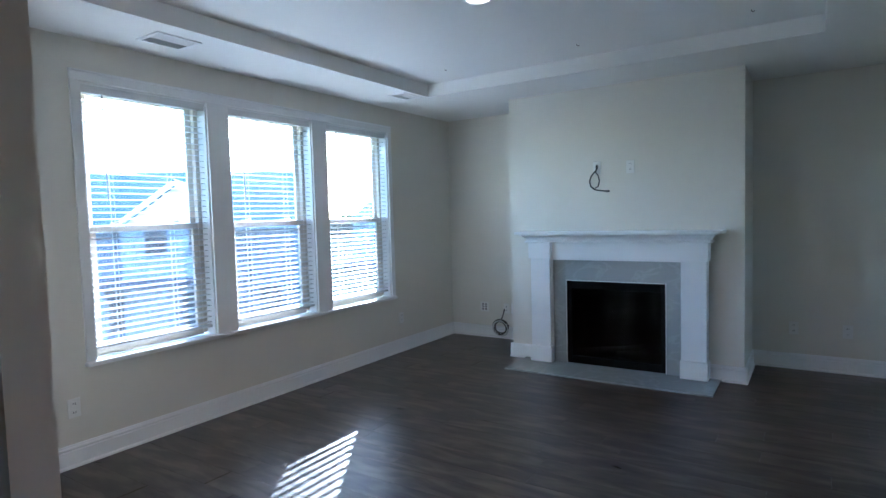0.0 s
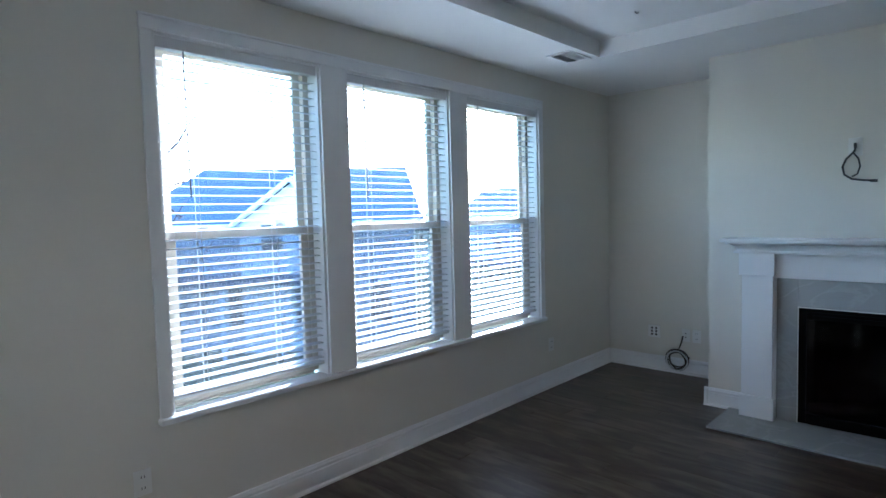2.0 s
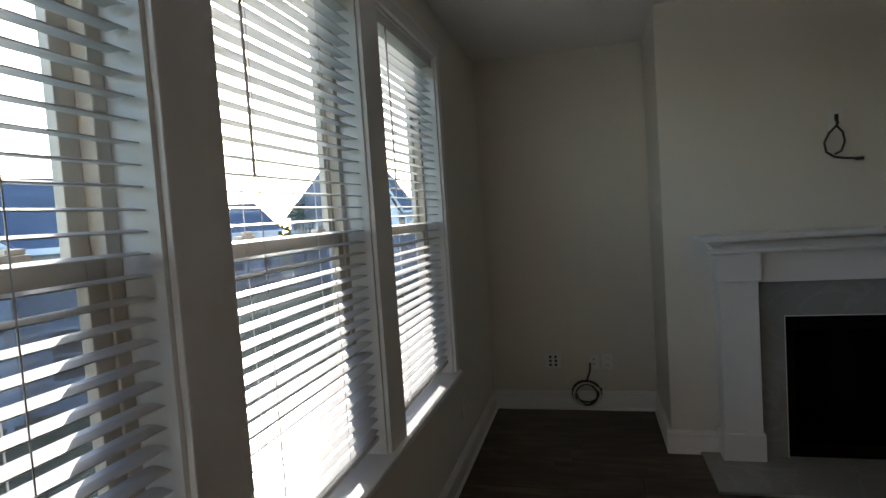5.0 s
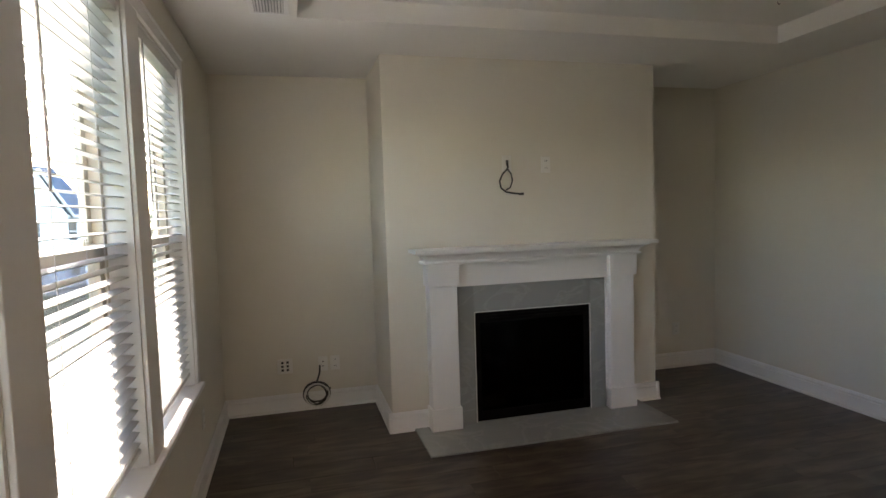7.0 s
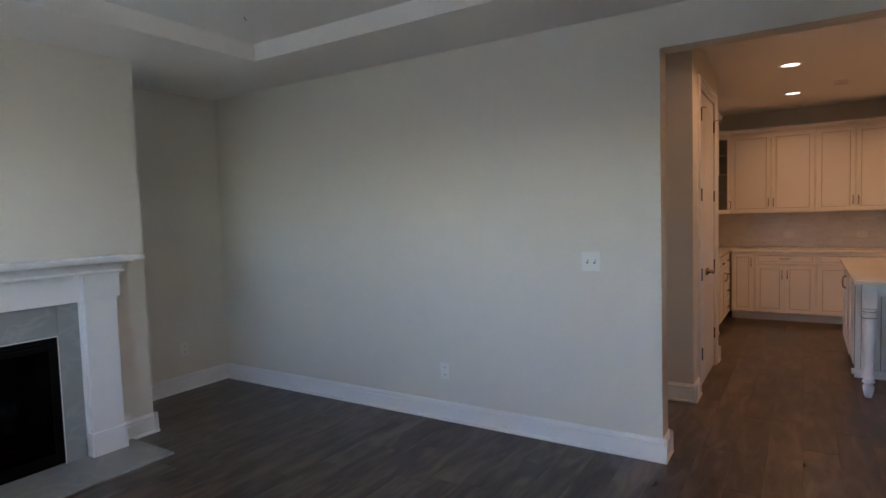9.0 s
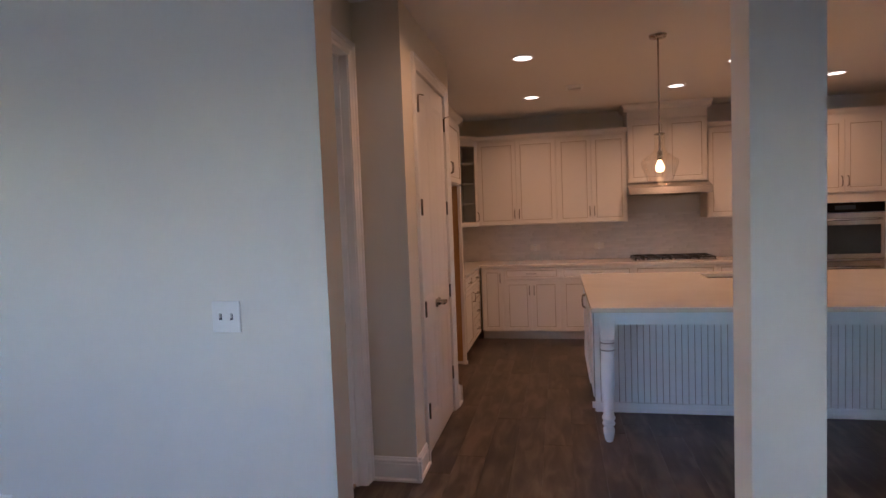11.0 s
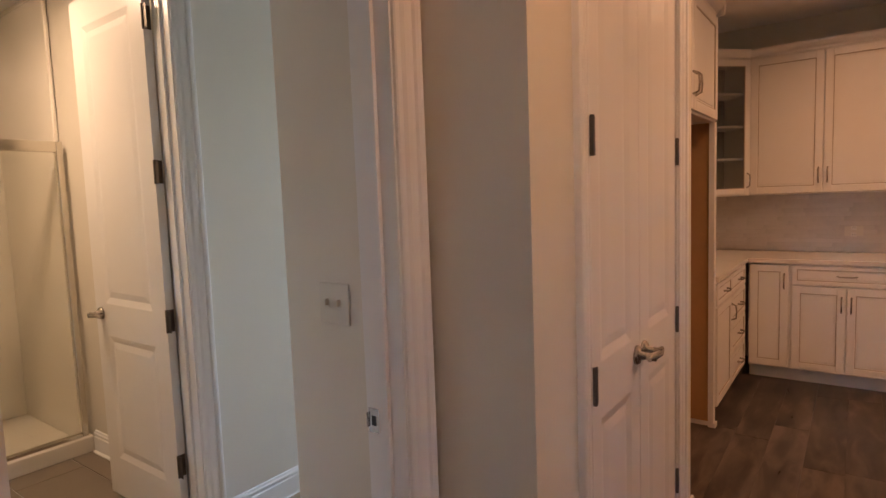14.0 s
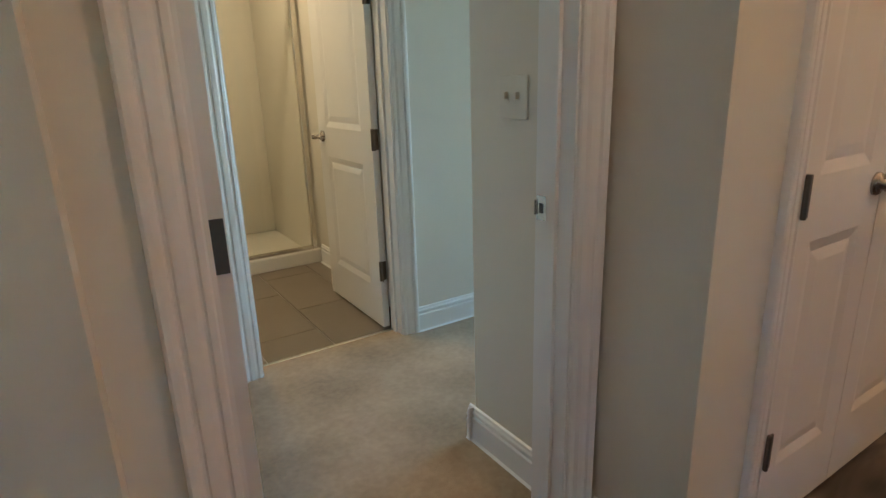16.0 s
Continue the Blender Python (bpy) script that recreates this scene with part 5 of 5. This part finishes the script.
def house(x, y, rz, w, d, h, ridge, label, siding, gables=()):
    """Front faces local +x; ridge along local y."""
    t = thing("house", label, "house", pose(x, y, GZ, 0, 0, rz))
    part("wall", boxes((-d / 2, d / 2, -w / 2, w / 2, 0, h)), siding, t)
    bm = bmesh.new()
    o, hip = 0.4, 1.6
    e = [bm.verts.new(p) for p in ((-d / 2 - o, -w / 2 - o, h), (d / 2 + o, -w / 2 - o, h), (d / 2 + o, w / 2 + o, h), (-d / 2 - o, w / 2 + o, h))]
    r = [bm.verts.new((0, -w / 2 + hip, ridge)), bm.verts.new((0, w / 2 - 0.2, ridge))]
    bm.faces.new((e[0], e[1], r[0])), bm.faces.new((e[1], e[2], r[1], r[0])), bm.faces.new((e[2], e[3], r[1])), bm.faces.new((e[3], e[0], r[0], r[1])), bm.faces.new(e[::-1])
    bmesh.ops.recalc_face_normals(bm, faces=bm.faces)
    part("roof", bm, ROOF, t)
    part("fascia", boxes((d / 2 + o - 0.02, d / 2 + o + 0.02, -w / 2 - o, w / 2 + o, h - 0.18, h)), SIDING, t)
    for gy, gw, gh, proud in gables:
        bm = bmesh.new()
        f = d / 2 + proud
        va = [bm.verts.new(p) for p in ((f, gy - gw / 2, 0), (f, gy + gw / 2, 0), (f, gy + gw / 2, h), (f, gy, gh), (f, gy - gw / 2, h))]
        vb = [bm.verts.new((d / 2 - 3.2, v.co.y, v.co.z)) for v in va]
        for k in range(5):
            bm.faces.new((va[k], va[(k + 1) % 5], vb[(k + 1) % 5], vb[k]))
        bm.faces.new(va[::-1])
        bmesh.ops.recalc_face_normals(bm, faces=bm.faces)
        part("gable_wall", bm, SIDING, t, "white sided gable wall")
        for s in (-1, 1):
            bm = bmesh.new()
            p0, p1 = Vector((0, gy, gh + 0.1)), Vector((0, gy + s * (gw / 2 + 0.35), h - 0.2))
            q = [bm.verts.new((xx, p.y, p.z + dz)) for xx in (f + 0.3, d / 2 - 3.4) for p in (p0, p1) for dz in (0, 0.16)]
            for fc_ in ((0, 1, 3, 2), (4, 6, 7, 5), (0, 4, 5, 1), (2, 3, 7, 6), (1, 5, 7, 3), (0, 2, 6, 4)):
                bm.faces.new([q[k] for k in fc_])
            bmesh.ops.recalc_face_normals(bm, faces=bm.faces)
            part("gable_roof", bm, ROOF, t)
            part("rake_board", tube([(f + 0.31, p0.y, p0.z + 0.02), (f + 0.31, p1.y, p1.z + 0.02)], 0.11, 4), SIDING, t)
    n = max(3, int(w / 2.4))
    for lev in range(int(h // 2.6)):
        for k in range(n):
            wy = -w / 2 + (k + 0.5) * w / n
            f = d / 2
            for gy, gw, gh, proud in gables:
                if abs(wy - gy) < gw / 2:
                    f = d / 2 + proud
            z0 = 0.9 + lev * 2.7
            win = part("window", boxes((f + 0.005, f + 0.03, wy - 0.45, wy + 0.45, z0, z0 + 1.45)), HWIN, t)
            part("frame", boxes((f + 0.03, f + 0.06, wy - 0.55, wy - 0.43, z0 - 0.1, z0 + 1.55), (f + 0.03, f + 0.06, wy + 0.43, wy + 0.55, z0 - 0.1, z0 + 1.55), (f + 0.03, f + 0.06, wy - 0.43, wy + 0.43, z0 + 1.43, z0 + 1.55),
                                (f + 0.03, f + 0.06, wy - 0.43, wy + 0.43, z0 - 0.1, z0 + 0.02), (f + 0.03, f + 0.05, wy - 0.43, wy + 0.43, z0 + 0.7, z0 + 0.76)), SIDING, win)
    return t


hs = house(-19.24, 8.33, -43, 10.5, 7.0, 4.75, 7.05, "two-storey house with dark roof and white front gable", SIDING2, ((0.85, 3.8, 6.2, 0.6),))
for wy in (0.1, 1.6):
    win = part("window", boxes((4.105, 4.13, wy - 0.4, wy + 0.4, 3.7, 4.7)), HWIN, hs)
    part("frame", boxes((4.13, 4.16, wy - 0.48, wy - 0.38, 3.6, 4.8), (4.13, 4.16, wy + 0.38, wy + 0.48, 3.6, 4.8), (4.13, 4.16, wy - 0.38, wy + 0.38, 4.7, 4.8),
                        (4.13, 4.16, wy - 0.38, wy + 0.38, 3.6, 3.7), (4.13, 4.15, wy - 0.38, wy + 0.38, 4.17, 4.23)), SIDING, win)
part("porch_roof", boxes((3.5, 5.4, -5.6, 2.6, 2.65, 2.85)), ROOF, hs)
for k in range(5):
    part("porch_post", boxes((5.15, 5.3, -5.5 + k * 2.0, -5.35 + k * 2.0, 0, 2.65)), SIDING, hs)
house(-21, 46, -40, 9, 8, 5.6, 9.6, "distant two-storey house with steep grey-blue roof", SIDING2, ((0.5, 4.0, 8.8, 0.5),))
house(-36, 46.5, -30, 9, 8, 4.6, 7.6, "distant house with dark hipped roof", SIDING)
house(-62, 44, -30, 12, 8, 3.4, 5.8, "distant low house with pale walls", SIDING)
house(-34, -6, 10, 12, 8, 4.8, 7.4, "neighbouring two-storey house with dark roof", SIDING)

fn = thing("wire_fence", "dark wire garden fence on the lawn", "fence", pose(-8.2, 2.0, GZ))
for k in range(18):
    part("post", boxes((-0.02, 0.02, -6 + k * 1.0 - 0.02, -6 + k * 1.0 + 0.02, 0, 1.1)), PASS, fn)
for k in range(9):
    part("wire", boxes((-0.006, 0.006, -6, 11, 0.1 + k * 0.12, 0.11 + k * 0.12)), PASS, fn)


def tree(x, y, h, spread, leafy, seed, label, limb=()):
    rnd = random.Random(seed)
    t = thing("tree", label, "tree", pose(x, y, GZ))
    bm = tube([(0, 0, 0), (0.05, 0.02, h * 0.3), (0.0, 0.08, h * 0.6), (0.06, 0.0, h)], [0.16, 0.12, 0.07, 0.015], 8)
    tips = []
    for k in range(22):
        z = h * rnd.uniform(0.3, 0.9)
        a, ln = rnd.uniform(0, 6.28), spread * (1.1 - z / h) * rnd.uniform(0.6, 1.1)
        p0, p1 = Vector((0.03, 0.03, z)), Vector((ln * math.cos(a), ln * math.sin(a), z + ln * rnd.uniform(0.4, 0.9)))
        mid = (p0 + p1) / 2 + Vector((rnd.uniform(-0.1, 0.1), rnd.uniform(-0.1, 0.1), 0.1))
        tube([p0, mid, p1], [0.045, 0.028, 0.008], 5, bm)
        tips.append(p1)
        for j in range(4):
            q = mid + (p1 - mid) * rnd.random()
            e = q + Vector((rnd.uniform(-0.5, 0.5), rnd.uniform(-0.5, 0.5), rnd.uniform(0.1, 0.7))) * spread * 0.4
            tube([q, (q + e) / 2 + Vector((0.03, 0, 0.04)), e], [0.015, 0.01, 0.004], 4, bm)
            tips.append(e)
    part("trunk", bm, BARK, t)
    if limb:
        part("limb", tube(limb, [0.06, 0.045, 0.04, 0.03, 0.022, 0.01], 6), BARK, t)
        part("twig", tube([limb[2], limb[2] + Vector((0, -0.05, 0.14))], [0.02, 0.008], 5), BARK, t)
    if leafy:
        lv = bmesh.new()
        for p in tips:
            for j in range(14):
                c = p + Vector((rnd.gauss(0, 0.25), rnd.gauss(0, 0.25), rnd.gauss(0, 0.25))) * spread * 0.5
                u = Vector((rnd.gauss(0, 1), rnd.gauss(0, 1), rnd.gauss(0, 1))).normalized() * 0.09
                v = u.orthogonal().normalized() * 0.05
                lv.faces.new([lv.verts.new(c + w) for w in (u, v, -u, -v)])
        part("crown", lv, LEAF, t)


tree(-9.2, -1.3, 7.5, 2.4, False, 3, "bare young tree beyond the window",
     [Vector(p) for p in ((0, 0.05, 4.9), (0, 0.44, 5.7), (0, 0.63, 6.25), (0, 0.88, 6.5), (0, 1.12, 6.9), (0, 1.4, 7.25))])
tree(-60, 18.5, 6.6, 3.0, True, 12, "distant leafy tree on the horizon")
tree(-62, 15.5, 6.2, 3.0, True, 13, "distant leafy tree on the horizon")
tree(-23.5, 41, 7.0, 2.4, True, 4, "evergreen tree beside the road")
tree(-55, 70, 8.0, 3.0, True, 6, "distant leafy tree on the horizon")
tree(-70, 66, 8.5, 3.4, True, 7, "distant leafy tree on the horizon")
wd = random.Random(9)
lv = bmesh.new()
for k in range(5000):
    x, y = wd.uniform(-190, 60), wd.uniform(118, 135)
    c = Vector((x, y, GZ + wd.random() ** 1.3 * (5.5 + 1.8 * math.sin(x * 0.11) + 1.2 * math.sin(x * 0.37))))
    u = Vector((wd.gauss(0, 1), wd.gauss(0, 1), wd.gauss(0, 1))).normalized() * 0.9
    v = u.orthogonal().normalized() * 0.7
    lv.faces.new([lv.verts.new(c + w) for w in (u, v, -u, -v)])
tagged(part("far_woods", lv, LEAF), "dark line of distant trees on the horizon", "woods", "", "stuff")

# ---- floorboards ----
floor_ob = solid("floor", boxes((0, 10.04, -9.14, 0, -0.0128, -0.006)), SUB, "dark grey-brown wood plank floor", "floor")
planks, rest = {}, bmesh.new()
rnd = random.Random(11)
PW, PL = 0.18, 1.22


def plank_bm(ln, w, bm=None, x=0.0, y=0.0):
    bm = bm or bmesh.new()
    g, c = 0.0003, 0.0012
    lo = [bm.verts.new((x + a, y + b, -0.0058)) for a, b in ((g, g), (ln - g, g), (ln - g, w - g), (g, w - g))]
    mi = [bm.verts.new((x + a, y + b, -0.0007)) for a, b in ((g, g), (ln - g, g), (ln - g, w - g), (g, w - g))]
    hi = [bm.verts.new((x + a, y + b, 0)) for a, b in ((g + c, g + c), (ln - g - c, g + c), (ln - g - c, w - g - c), (g + c, w - g - c))]
    for p, q in ((lo, mi), (mi, hi)):
        for k in range(4):
            bm.faces.new((p[k], p[(k + 1) % 4], q[(k + 1) % 4], q[k]))
    bm.faces.new(hi)
    return bm


row = 0
y = -PW
while y > -9.14:
    spans = [(0.0, 10.04)] if y < -3.63 else ([(0.0, EX0), (7.1, 10.04)] if y < -3.2 else [(0.0, EX0)])
    for sa, sb in spans:
        x = sa - rnd.uniform(0, PL)
        while x < sb - 0.02:
            a, b = max(x, sa), min(x + PL, sb)
            if b - a > 0.02:
                if y > -6.0 and a < 9.0:
                    key = round(b - a, 2)
                    if key not in planks:
                        planks[key] = mesh_of("plank", plank_bm(key, PW), FLOOR)
                    o = new("plank", planks[key])
                    o.parent = floor_ob
                    o.matrix_basis = pose(a, y, 0)
                else:
                    plank_bm(b - a, PW, rest, a, y)
            x += PL
    y -= PW
q = part("plank_rest", rest, FLOOR, floor_ob)
q["kind"] = "stuff"
